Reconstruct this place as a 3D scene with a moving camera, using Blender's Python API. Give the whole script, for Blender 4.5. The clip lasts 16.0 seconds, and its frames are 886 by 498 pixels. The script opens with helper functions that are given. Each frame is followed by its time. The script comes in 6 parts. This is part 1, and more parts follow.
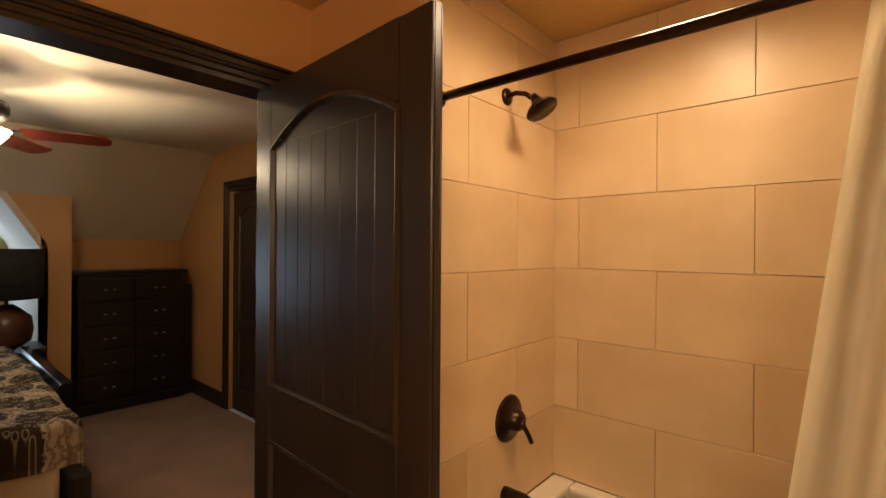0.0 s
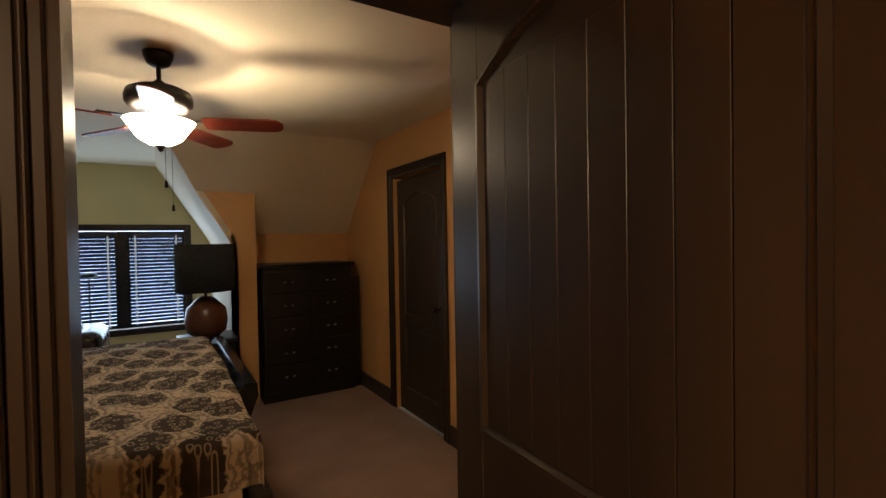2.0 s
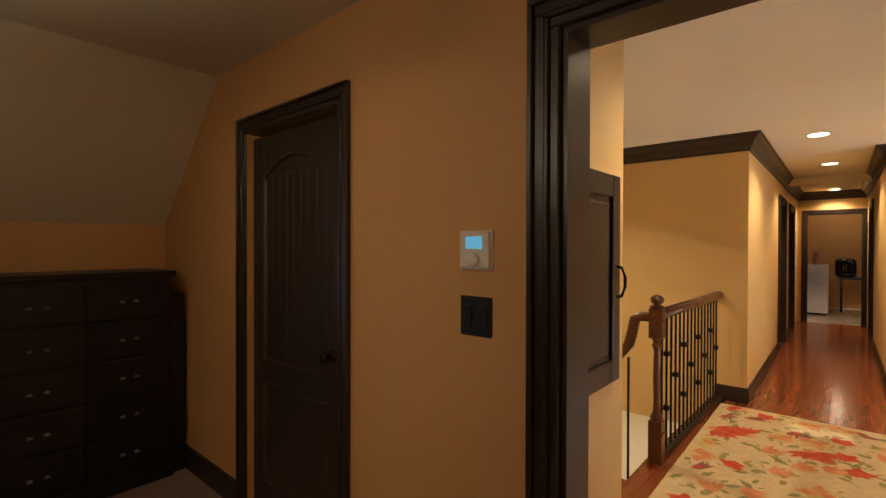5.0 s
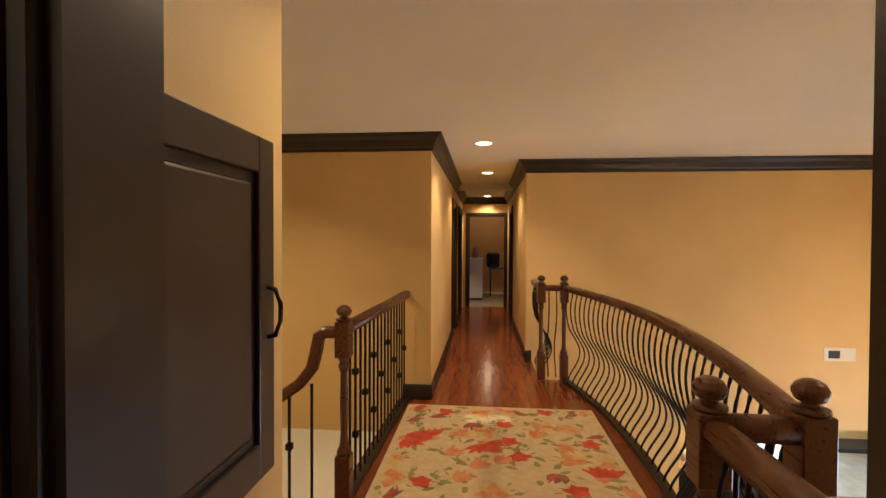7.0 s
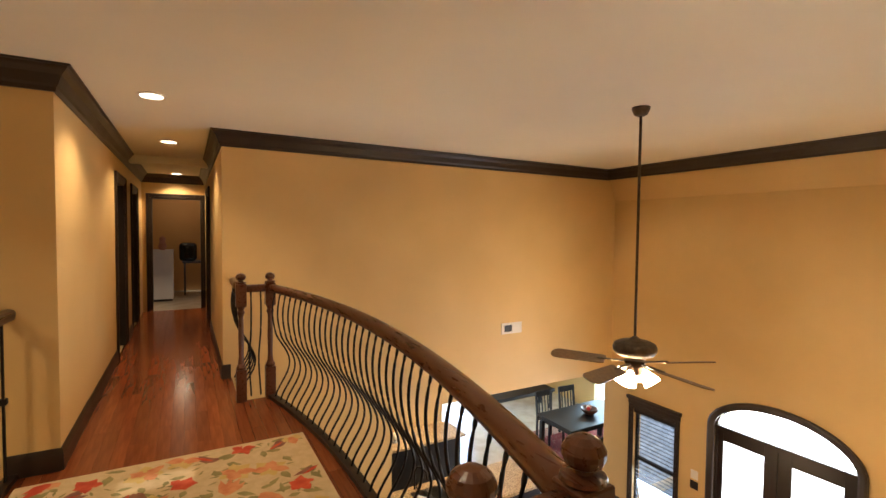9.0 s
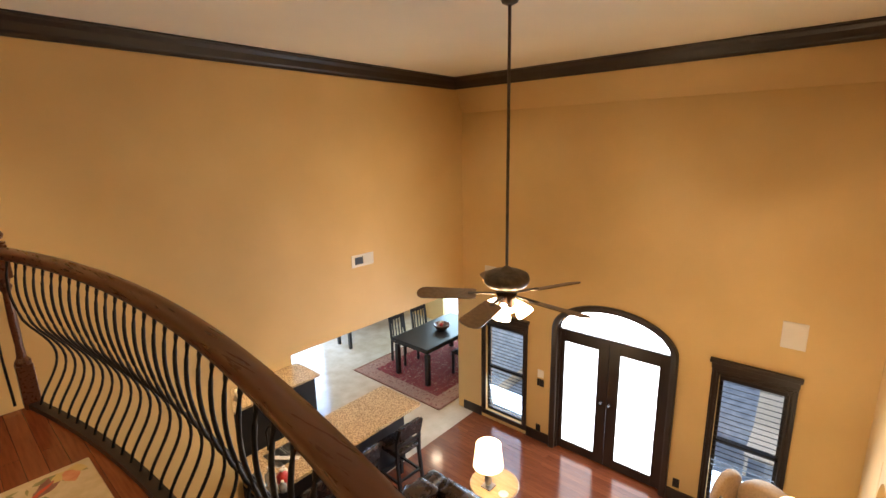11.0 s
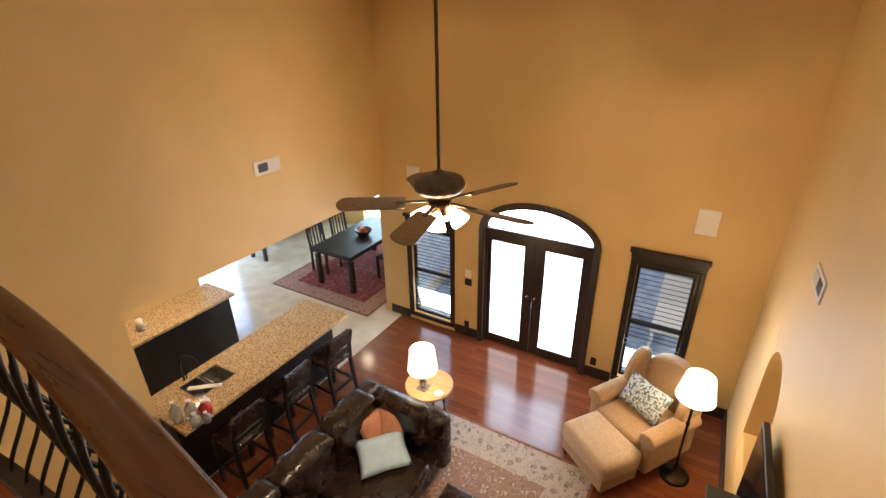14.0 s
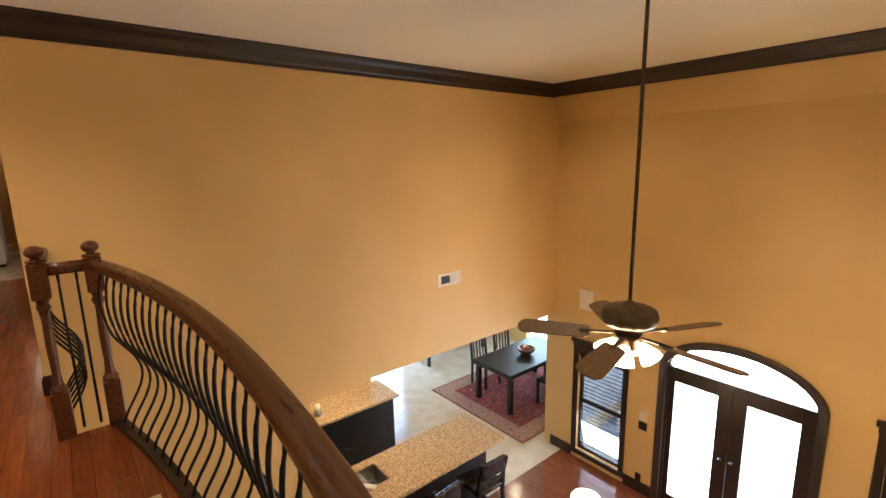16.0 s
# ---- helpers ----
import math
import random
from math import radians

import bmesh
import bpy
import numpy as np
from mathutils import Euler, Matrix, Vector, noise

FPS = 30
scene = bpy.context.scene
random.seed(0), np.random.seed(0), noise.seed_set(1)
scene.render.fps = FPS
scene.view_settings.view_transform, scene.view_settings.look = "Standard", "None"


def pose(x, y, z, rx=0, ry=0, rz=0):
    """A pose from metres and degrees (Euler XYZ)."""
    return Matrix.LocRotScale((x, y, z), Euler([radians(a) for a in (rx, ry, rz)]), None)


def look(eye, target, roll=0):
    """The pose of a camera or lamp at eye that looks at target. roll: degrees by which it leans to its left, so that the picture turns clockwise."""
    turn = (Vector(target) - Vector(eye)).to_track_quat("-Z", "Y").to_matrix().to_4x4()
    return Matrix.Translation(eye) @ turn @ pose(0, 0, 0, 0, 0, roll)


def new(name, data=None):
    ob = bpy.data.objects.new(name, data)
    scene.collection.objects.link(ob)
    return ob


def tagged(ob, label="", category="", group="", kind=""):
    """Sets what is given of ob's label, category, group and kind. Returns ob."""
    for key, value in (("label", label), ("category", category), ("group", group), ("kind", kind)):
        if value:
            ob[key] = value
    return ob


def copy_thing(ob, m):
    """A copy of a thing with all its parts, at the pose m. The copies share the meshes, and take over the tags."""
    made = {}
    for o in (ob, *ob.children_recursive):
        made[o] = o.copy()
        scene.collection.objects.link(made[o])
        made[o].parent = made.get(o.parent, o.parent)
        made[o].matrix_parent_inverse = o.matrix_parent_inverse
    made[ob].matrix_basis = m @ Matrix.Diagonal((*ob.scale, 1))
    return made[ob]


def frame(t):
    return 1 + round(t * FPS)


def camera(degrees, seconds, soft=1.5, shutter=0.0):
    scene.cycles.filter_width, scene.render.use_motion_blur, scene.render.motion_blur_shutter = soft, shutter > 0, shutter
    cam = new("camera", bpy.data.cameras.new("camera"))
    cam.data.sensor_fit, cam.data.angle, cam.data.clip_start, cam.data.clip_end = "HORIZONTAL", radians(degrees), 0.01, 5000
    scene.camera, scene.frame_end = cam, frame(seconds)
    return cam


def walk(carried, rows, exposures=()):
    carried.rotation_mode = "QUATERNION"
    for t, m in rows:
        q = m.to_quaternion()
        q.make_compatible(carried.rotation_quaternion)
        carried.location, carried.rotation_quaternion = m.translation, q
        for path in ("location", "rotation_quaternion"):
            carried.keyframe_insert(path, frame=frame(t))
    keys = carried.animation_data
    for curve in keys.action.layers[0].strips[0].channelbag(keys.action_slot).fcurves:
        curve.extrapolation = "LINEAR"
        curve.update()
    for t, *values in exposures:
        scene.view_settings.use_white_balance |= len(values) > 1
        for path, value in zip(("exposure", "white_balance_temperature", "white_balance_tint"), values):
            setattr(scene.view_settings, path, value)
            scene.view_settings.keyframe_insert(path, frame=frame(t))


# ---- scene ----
cam = camera(87.6, 16.0)
PATH = [
    (0, (1.942, -1.955, 1.502), (0.635, -0.441, 1.505), 0.4),
    (0.5, (1.88, -1.921, 1.488), (0.441, -0.532, 1.484), 0.3),
    (1, (1.778, -1.89, 1.485), (0.221, -0.634, 1.468), 0.1),
    (1.5, (1.581, -1.838, 1.483), (-0.062, -0.697, 1.446), -0.2),
    (2, (1.342, -1.787, 1.482), (-0.359, -0.735, 1.445), -1.0),
    (2.5, (1.091, -1.734, 1.479), (-0.657, -0.762, 1.464), -1.5),
    (3, (0.84, -1.689, 1.467), (-0.919, -0.736, 1.461), -0.8),
    (3.2, (0.732, -1.657, 1.46), (-1.019, -0.691, 1.45), -0.4),
    (5.3, (-0.021, -1.081, 1.443), (-1.183, 0.547, 1.438), -0.3),
    (5.5, (-0.056, -1.004, 1.441), (-1.112, 0.695, 1.444), -0.6),
    (6, (-0.104, -0.805, 1.445), (-0.872, 1.042, 1.451), -1.0),
    (6.5, (-0.117, -0.614, 1.452), (-0.604, 1.326, 1.441), -0.5),
    (7, (-0.104, -0.434, 1.477), (-0.284, 1.557, 1.444), 0.2),
    (7.5, (-0.075, -0.243, 1.476), (0.096, 1.749, 1.437), 0.6),
    (8, (-0.004, -0.052, 1.466), (0.478, 1.888, 1.433), 0.8),
    (8.5, (0.022, 0.052, 1.497), (0.759, 1.91, 1.467), 1.0),
    (9, (0.093, 0.232, 1.503), (1.063, 1.979, 1.426), 0.6),
    (9.2, (0.118, 0.325, 1.5), (1.166, 2.026, 1.418), 0.9),
    (10.25, (0.27, 0.70, 1.52), (1.60, 2.17, 1.23), 0.2),
    (11.3, (0.494, 0.968, 1.546), (2.03, 2.149, 1.05), -0.6),
    (11.5, (0.49, 1.022, 1.541), (2.063, 2.133, 0.999), -0.1),
    (12, (0.591, 1.09, 1.516), (2.182, 2.092, 0.833), -0.1),
    (12.5, (0.685, 1.134, 1.506), (2.256, 2.084, 0.714), -0.7),
    (13, (0.749, 1.16, 1.497), (2.301, 2.076, 0.631), -1.0),
    (13.5, (0.759, 1.179, 1.482), (2.306, 2.08, 0.588), -1.1),
    (14, (0.756, 1.194, 1.484), (2.31, 2.115, 0.624), -0.9),
    (14.5, (0.755, 1.214, 1.491), (2.28, 2.248, 0.714), -1.8),
    (15, (0.709, 1.225, 1.504), (2.168, 2.424, 0.845), -2.0),
    (15.5, (0.679, 1.247, 1.507), (2.046, 2.613, 0.992), -1.5),
    (16, (0.657, 1.31, 1.525), (1.9, 2.831, 1.15), -1.1),
]
EXPOSURES = [(0.0, 0.25), (1.0, 0.22), (2.0, 0.14), (3.2, 0.42), (5.3, 0.15), (6.0, 0.05), (7.0, -0.05), (9.0, -0.1), (11.3, -0.24), (13.0, -0.38), (14.5, -0.33), (16.0, -0.2)]
walk(cam, [(t, look(eye, target, roll)) for t, eye, target, roll in PATH], EXPOSURES)
scene.view_settings.exposure = 0.0

# ---- main dimensions (metres; z = 0 is the upper floor) ----
G = -2.80            # lower floor
C = 2.47             # upper ceiling
WX = 6.0             # wall with the french doors
LY, RY = 5.30, 0.41  # side walls of the tall room
T = 0.12             # wall thickness


def lamp(name, kind, m, power, color, size=0.1, size_y=0.0, spread=0.0, blend=0.5):
    d = bpy.data.lights.new(name, kind)
    d.energy, d.color = power, color
    if kind == "AREA":
        d.shape, d.size, d.size_y = ("RECTANGLE", size, size_y) if size_y else ("DISK", size, size)
        if spread:
            d.spread = radians(spread)
    elif kind == "SPOT":
        d.spot_size, d.spot_blend, d.shadow_soft_size = radians(spread), blend, size
    elif kind == "SUN":
        d.angle = size
    else:
        d.shadow_soft_size = size
    ob = new(name, d)
    ob.matrix_world = m
    return ob


WARM = (1.0, 0.76, 0.50)
WARMER = (1.0, 0.70, 0.42)
DAY = (0.72, 0.84, 1.0)

DORMER_X = -5.10

world = bpy.data.worlds.new("world")
scene.world = world
world.use_nodes = True
wn = world.node_tree
sky = wn.nodes.new("ShaderNodeTexSky")
sky.sky_type, sky.sun_disc = "NISHITA", False
sky.sun_elevation, sky.sun_rotation = radians(38), radians(165.5)
wn.links.new(sky.outputs[0], wn.nodes["Background"].inputs[0])
wn.nodes["Background"].inputs[1].default_value = 0.14
SUN_DIR = Vector((-math.cos(radians(38)) * 0.25, math.cos(radians(38)) * 0.97, -math.sin(radians(38))))
lamp("sun", "SUN", look((30, 30, 30), Vector((30, 30, 30)) + SUN_DIR), 2.0, (1, 0.95, 0.86), radians(0.5))

# lamps of the place, with added fill spots among them
lamp("big_fan_bulb", "POINT", pose(3.16, 2.64, 0.36), 165, (1.0, 0.72, 0.46), 0.05)
for a in (75,):
    lamp("bedroom_fan_bulb", "POINT", pose(-1.33 + 0.04 * math.cos(radians(a)), -1.76 + 0.04 * math.sin(radians(a)), C - 0.417), 33, (1.0, 0.80, 0.56), 0.015)
CANS = ((-0.12, 4.24), (-0.07, 6.25), (-0.05, 9.68))
for x, y in CANS:
    lamp("hall_can_light", "SPOT", pose(x, y, C - 0.02), 80, WARM, 0.05, spread=130, blend=0.6)
# unseen spots with no fixtures, added to brighten landing, stairs and tall room
for x, y, w in ((-0.10, 1.1, 50), (-2.1, 2.3, 95), (2.2, 1.5, 24), (2.2, 4.2, 18), (4.8, 1.5, 24), (4.8, 4.2, 30)):
    lamp("ceiling_can_light", "SPOT", pose(x, y, C - 0.02), w, (1.0, 0.79, 0.52) if x < 1 else WARM, 0.05, spread=140, blend=0.7)
lamp("tub_can_light", "SPOT", pose(1.60, -0.72, 2.37), 40, WARMER, 0.12, spread=176, blend=0.7)
lamp("vanity_light", "AREA", look((2.62, -3.1, 2.0), (0.6, -1.6, 1.5)), 20, WARMER, 0.8, 0.15)
# unseen spot without a fixture, added to lift the bathroom's brightness
lamp("bath_can_light", "SPOT", pose(1.9, -2.3, 2.38), 48, WARMER, 0.06, spread=150, blend=0.7)
lamp("table_lamp_light", "POINT", pose(4.10, 3.46, -1.62), 14, WARM, 0.07)
lamp("floor_lamp_light", "POINT", pose(4.87, 0.85, -1.60), 36, WARM, 0.07)
# two unseen spots added to light the counters and the dining table
lamp("kitchen_can_light", "SPOT", pose(3.2, 6.6, -0.52), 75, WARM, 0.06, spread=150, blend=0.7)
lamp("dining_can_light", "SPOT", pose(6.9, 6.8, -0.52), 34, WARM, 0.06, spread=150, blend=0.7)
# daylight through the openings
lamp("dormer_daylight", "AREA", look((DORMER_X, -2.135, 1.1), (DORMER_X + 1, -2.135, 1.2)), 18, (0.58, 0.76, 1.0), 1.2, 1.0)
for y in (1.36, 4.52):
    lamp("window_daylight", "AREA", look((WX - 0.03, y, -1.85), (WX - 1, y, -2.1)), 25, (0.58, 0.76, 1.0), 0.6, 1.6)
lamp("french_door_daylight", "AREA", look((WX + 0.04, 2.90, -1.9), (WX - 1, 2.90, -2.2)), 48, (0.58, 0.76, 1.0), 1.1, 1.5)
lamp("kitchen_door_daylight", "AREA", look((5.5, 10.15, -1.7), (4.4, 8.0, -2.8)), 130, (0.36, 0.56, 1.0), 1.7, 1.7)
lamp("dining_door_daylight", "AREA", look((8.66, 7.55, -1.8), (7.0, 7.3, -2.8)), 60, (0.5, 0.78, 1.0), 1.0, 1.8)
# warm unseen fill added for the room at the hall's end, not daylight
lamp("far_room_light", "POINT", pose(0.0, 12.2, 2.2), 5, WARM, 0.1)


# ---- materials ----
def shader(name, rough=0.5, metal=0.0):
    m = bpy.data.materials.new(name)
    m.use_nodes = True
    b = m.node_tree.nodes["Principled BSDF"]
    b.inputs["Roughness"].default_value, b.inputs["Metallic"].default_value = rough, metal
    return m, m.node_tree, b


def mix_noise(nt, c1, c2, scale, detail=4.0, lo=0.35, hi=0.65, coord="Object", stretch=None):
    """A two-colour noise mix; gives the colour socket and the factor socket."""
    tc = nt.nodes.new("ShaderNodeTexCoord")
    src = tc.outputs[coord]
    if stretch:
        mp = nt.nodes.new("ShaderNodeMapping")
        mp.inputs["Scale"].default_value = stretch
        nt.links.new(src, mp.inputs[0])
        src = mp.outputs[0]
    n = nt.nodes.new("ShaderNodeTexNoise")
    n.inputs["Scale"].default_value, n.inputs["Detail"].default_value = scale, detail
    nt.links.new(src, n.inputs["Vector"])
    r = nt.nodes.new("ShaderNodeValToRGB")
    r.color_ramp.elements[0].position, r.color_ramp.elements[1].position = lo, hi
    r.color_ramp.elements[0].color, r.color_ramp.elements[1].color = (*c1, 1), (*c2, 1)
    nt.links.new(n.outputs[0], r.inputs[0])
    return r.outputs[0], n.outputs[0], src


def bump(nt, b, height, strength, dist=0.01):
    u = nt.nodes.new("ShaderNodeBump")
    u.inputs["Strength"].default_value, u.inputs["Distance"].default_value = strength, dist
    nt.links.new(height, u.inputs["Height"])
    nt.links.new(u.outputs[0], b.inputs["Normal"])


def noisy(name, c1, c2, scale=6.0, rough=0.5, metal=0.0, bumpy=0.0, bscale=None, stretch=None, rough2=None, lo=0.35, hi=0.65, vary=0.0, sheen=0.0):
    m, nt, b = shader(name, rough, metal)
    col, fac, src = mix_noise(nt, c1, c2, scale, stretch=stretch, lo=lo, hi=hi)
    if vary:
        oi = nt.nodes.new("ShaderNodeObjectInfo")
        hs = nt.nodes.new("ShaderNodeHueSaturation")
        mr = nt.nodes.new("ShaderNodeMapRange")
        mr.inputs["To Min"].default_value, mr.inputs["To Max"].default_value = 1 - vary, 1 + vary
        nt.links.new(oi.outputs["Random"], mr.inputs["Value"])
        nt.links.new(mr.outputs[0], hs.inputs["Value"])
        nt.links.new(col, hs.inputs["Color"])
        col = hs.outputs[0]
    nt.links.new(col, b.inputs["Base Color"])
    if rough2 is not None:
        mr = nt.nodes.new("ShaderNodeMapRange")
        mr.inputs["To Min"].default_value, mr.inputs["To Max"].default_value = rough, rough2
        nt.links.new(fac, mr.inputs["Value"])
        nt.links.new(mr.outputs[0], b.inputs["Roughness"])
    if bumpy:
        n = nt.nodes.new("ShaderNodeTexNoise")
        n.inputs["Scale"].default_value = bscale or scale * 8
        nt.links.new(src, n.inputs["Vector"])
        bump(nt, b, n.outputs[0], bumpy, 0.004)
    if sheen:
        b.inputs["Sheen Weight"].default_value = sheen
    return m


def emitter(name, color, strength, base=(0.8, 0.8, 0.8)):
    m, nt, b = shader(name, 0.4)
    b.inputs["Base Color"].default_value = (*base, 1)
    b.inputs["Emission Color"].default_value = (*color, 1)
    b.inputs["Emission Strength"].default_value = strength
    return m


def plank_mat(name, c1, c2, rough, along="y", length=0.9, width=0.085):
    """Boards: brick pattern for seams, one tone a board, fine grain along them."""
    m, nt, b = shader(name, rough)
    tc = nt.nodes.new("ShaderNodeTexCoord")
    mp = nt.nodes.new("ShaderNodeMapping")
    if along == "y":
        mp.inputs["Rotation"].default_value = (0, 0, radians(90))
    nt.links.new(tc.outputs["Object"], mp.inputs[0])
    br = nt.nodes.new("ShaderNodeTexBrick")
    br.offset, br.offset_frequency = 0.37, 2
    for k, v in (("Scale", 1.0), ("Mortar Size", 0.0012), ("Mortar Smooth", 0.2), ("Bias", 0.0), ("Brick Width", length), ("Row Height", width)):
        br.inputs[k].default_value = v
    br.inputs["Color1"].default_value, br.inputs["Color2"].default_value = (*c1, 1), (*c2, 1)
    br.inputs["Mortar"].default_value = (c1[0] * 0.25, c1[1] * 0.25, c1[2] * 0.25, 1)
    nt.links.new(mp.outputs[0], br.inputs["Vector"])
    mp2 = nt.nodes.new("ShaderNodeMapping")
    mp2.inputs["Scale"].default_value = (3, 40, 3)
    nt.links.new(mp.outputs[0], mp2.inputs[0])
    n = nt.nodes.new("ShaderNodeTexNoise")
    n.inputs["Scale"].default_value, n.inputs["Detail"].default_value = 1.6, 5
    nt.links.new(mp2.outputs[0], n.inputs["Vector"])
    mx = nt.nodes.new("ShaderNodeMixRGB")
    mx.blend_type = "MULTIPLY"
    mx.inputs[0].default_value = 0.55
    cr = nt.nodes.new("ShaderNodeValToRGB")
    cr.color_ramp.elements[0].position, cr.color_ramp.elements[1].position = 0.3, 0.7
    cr.color_ramp.elements[0].color, cr.color_ramp.elements[1].color = (0.45, 0.4, 0.38, 1), (1, 1, 1, 1)
    nt.links.new(n.outputs[0], cr.inputs[0])
    nt.links.new(br.outputs[0], mx.inputs[1])
    nt.links.new(cr.outputs[0], mx.inputs[2])
    nt.links.new(mx.outputs[0], b.inputs["Base Color"])
    bump(nt, b, br.outputs["Fac"], -0.25, 0.002)
    return m


def medallion_mat(name, ground, shades, scale, rough=0.9, border=None):
    """Woven floral cloth: rings and leaves from warped cells over a ground colour."""
    m, nt, b = shader(name, rough)
    tc = nt.nodes.new("ShaderNodeTexCoord")
    n = nt.nodes.new("ShaderNodeTexNoise")
    n.inputs["Scale"].default_value, n.inputs["Detail"].default_value = scale * 1.7, 3
    nt.links.new(tc.outputs["Object"], n.inputs["Vector"])
    add = nt.nodes.new("ShaderNodeMixRGB")
    add.blend_type = "LINEAR_LIGHT"
    add.inputs[0].default_value = 0.06 / scale * 4
    nt.links.new(tc.outputs["Object"], add.inputs[1])
    nt.links.new(n.outputs["Color"], add.inputs[2])
    last = None
    for i, (color, sc, lo, hi) in enumerate(shades):
        v = nt.nodes.new("ShaderNodeTexVoronoi")
        v.inputs["Scale"].default_value = scale * sc
        v.inputs["Randomness"].default_value = 0.75
        nt.links.new(add.outputs[0], v.inputs["Vector"])
        r = nt.nodes.new("ShaderNodeValToRGB")
        r.color_ramp.interpolation = "EASE"
        e = r.color_ramp.elements
        e[0].position, e[0].color = lo, (0, 0, 0, 1)
        e[1].position, e[1].color = lo + 0.02, (1, 1, 1, 1)
        for p, c in ((hi, (1, 1, 1, 1)), (hi + 0.02, (0, 0, 0, 1))):
            q = e.new(p)
            q.color = c
        nt.links.new(v.outputs["Distance"], r.inputs[0])
        mx = nt.nodes.new("ShaderNodeMixRGB")
        nt.links.new(r.outputs[0], mx.inputs[0])
        if last is None:
            mx.inputs[1].default_value = (*ground, 1)
        else:
            nt.links.new(last, mx.inputs[1])
        mx.inputs[2].default_value = (*color, 1)
        last = mx.outputs[0]
    nt.links.new(last, b.inputs["Base Color"])
    f = nt.nodes.new("ShaderNodeTexNoise")
    f.inputs["Scale"].default_value = 260
    nt.links.new(tc.outputs["Object"], f.inputs["Vector"])
    bump(nt, b, f.outputs[0], 0.4, 0.003)
    return m


def paisley_mat(name):
    """Cream cloth printed with staggered rows of dark scrolled medallions."""
    m, nt, b = shader(name, 0.9)
    tc = nt.nodes.new("ShaderNodeTexCoord")
    mp = nt.nodes.new("ShaderNodeMapping")
    mp.inputs["Rotation"].default_value = (0, 0, radians(28))
    mp.inputs["Scale"].default_value = (4.6, 6.0, 1.0)
    nt.links.new(tc.outputs["Object"], mp.inputs[0])
    n = nt.nodes.new("ShaderNodeTexNoise")
    n.inputs["Scale"].default_value, n.inputs["Detail"].default_value = 22, 3
    nt.links.new(tc.outputs["Object"], n.inputs["Vector"])
    add = nt.nodes.new("ShaderNodeMixRGB")
    add.blend_type = "LINEAR_LIGHT"
    add.inputs[0].default_value = 0.20
    nt.links.new(mp.outputs[0], add.inputs[1])
    nt.links.new(n.outputs["Color"], add.inputs[2])

    def layer(vec, scale, rand, stops):
        v = nt.nodes.new("ShaderNodeTexVoronoi")
        v.voronoi_dimensions = "2D"
        v.inputs["Scale"].default_value, v.inputs["Randomness"].default_value = scale, rand
        nt.links.new(vec, v.inputs["Vector"])
        r = nt.nodes.new("ShaderNodeValToRGB")
        e = r.color_ramp.elements
        e[0].position, e[0].color = stops[0][0], (*[stops[0][1]] * 3, 1)
        e[1].position, e[1].color = stops[-1][0], (*[stops[-1][1]] * 3, 1)
        for p, c in stops[1:-1]:
            e.new(p).color = (c, c, c, 1)
        nt.links.new(v.outputs["Distance"], r.inputs[0])
        return r.outputs[0]

    def mix(fac, a, c, kind="MIX"):
        x = nt.nodes.new("ShaderNodeMixRGB")
        x.blend_type = kind
        if fac is not None:
            nt.links.new(fac, x.inputs[0])
        else:
            x.inputs[0].default_value = 1.0
        for k, s in ((1, a), (2, c)):
            if isinstance(s, tuple):
                x.inputs[k].default_value = (*s, 1)
            else:
                nt.links.new(s, x.inputs[k])
        return x.outputs[0]

    big = layer(add.outputs[0], 1.0, 0.35, [(0.0, 1), (0.42, 1), (0.46, 0), (1.0, 0)])
    rim = layer(add.outputs[0], 1.0, 0.35, [(0.0, 0), (0.50, 0), (0.52, 0.6), (0.56, 0.6), (0.58, 0)])
    curls = layer(tc.outputs["Object"], 27.0, 0.9, [(0.0, 1), (0.17, 1), (0.20, 0.1), (0.30, 0.1), (0.34, 1), (1.0, 1)])
    dots = layer(tc.outputs["Object"], 34.0, 1.0, [(0.0, 0.8), (0.22, 0.7), (0.27, 0), (1.0, 0)])
    med = mix(curls, (0.50, 0.40, 0.28), (0.075, 0.056, 0.040))
    col = mix(dots, (0.74, 0.62, 0.45), (0.36, 0.27, 0.18))
    col = mix(rim, col, (0.16, 0.115, 0.075))
    col = mix(big, col, med)
    nt.links.new(col, b.inputs["Base Color"])
    f = nt.nodes.new("ShaderNodeTexNoise")
    f.inputs["Scale"].default_value = 60
    nt.links.new(tc.outputs["Object"], f.inputs["Vector"])
    bump(nt, b, f.outputs[0], 0.5, 0.006)
    return m


M = {}
M["ochre"] = noisy("ochre_paint", (0.66, 0.455, 0.192), (0.705, 0.492, 0.216), 1.3, 0.55, bumpy=0.12, bscale=120)
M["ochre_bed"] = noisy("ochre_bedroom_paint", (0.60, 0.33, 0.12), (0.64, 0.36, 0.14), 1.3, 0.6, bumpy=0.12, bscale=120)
M["sage"] = noisy("sage_paint", (0.56, 0.47, 0.24), (0.60, 0.50, 0.26), 1.3, 0.6, bumpy=0.1, bscale=120)
M["ceiling"] = noisy("ceiling_paint", (0.80, 0.77, 0.65), (0.83, 0.80, 0.68), 1.1, 0.8, bumpy=0.2, bscale=90)
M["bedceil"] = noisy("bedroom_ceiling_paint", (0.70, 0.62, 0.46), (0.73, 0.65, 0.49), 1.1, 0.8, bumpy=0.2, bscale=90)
M["trim"] = noisy("espresso_trim", (0.022, 0.014, 0.010), (0.032, 0.021, 0.015), 5, 0.30, stretch=(1, 1, 0.2), rough2=0.42)
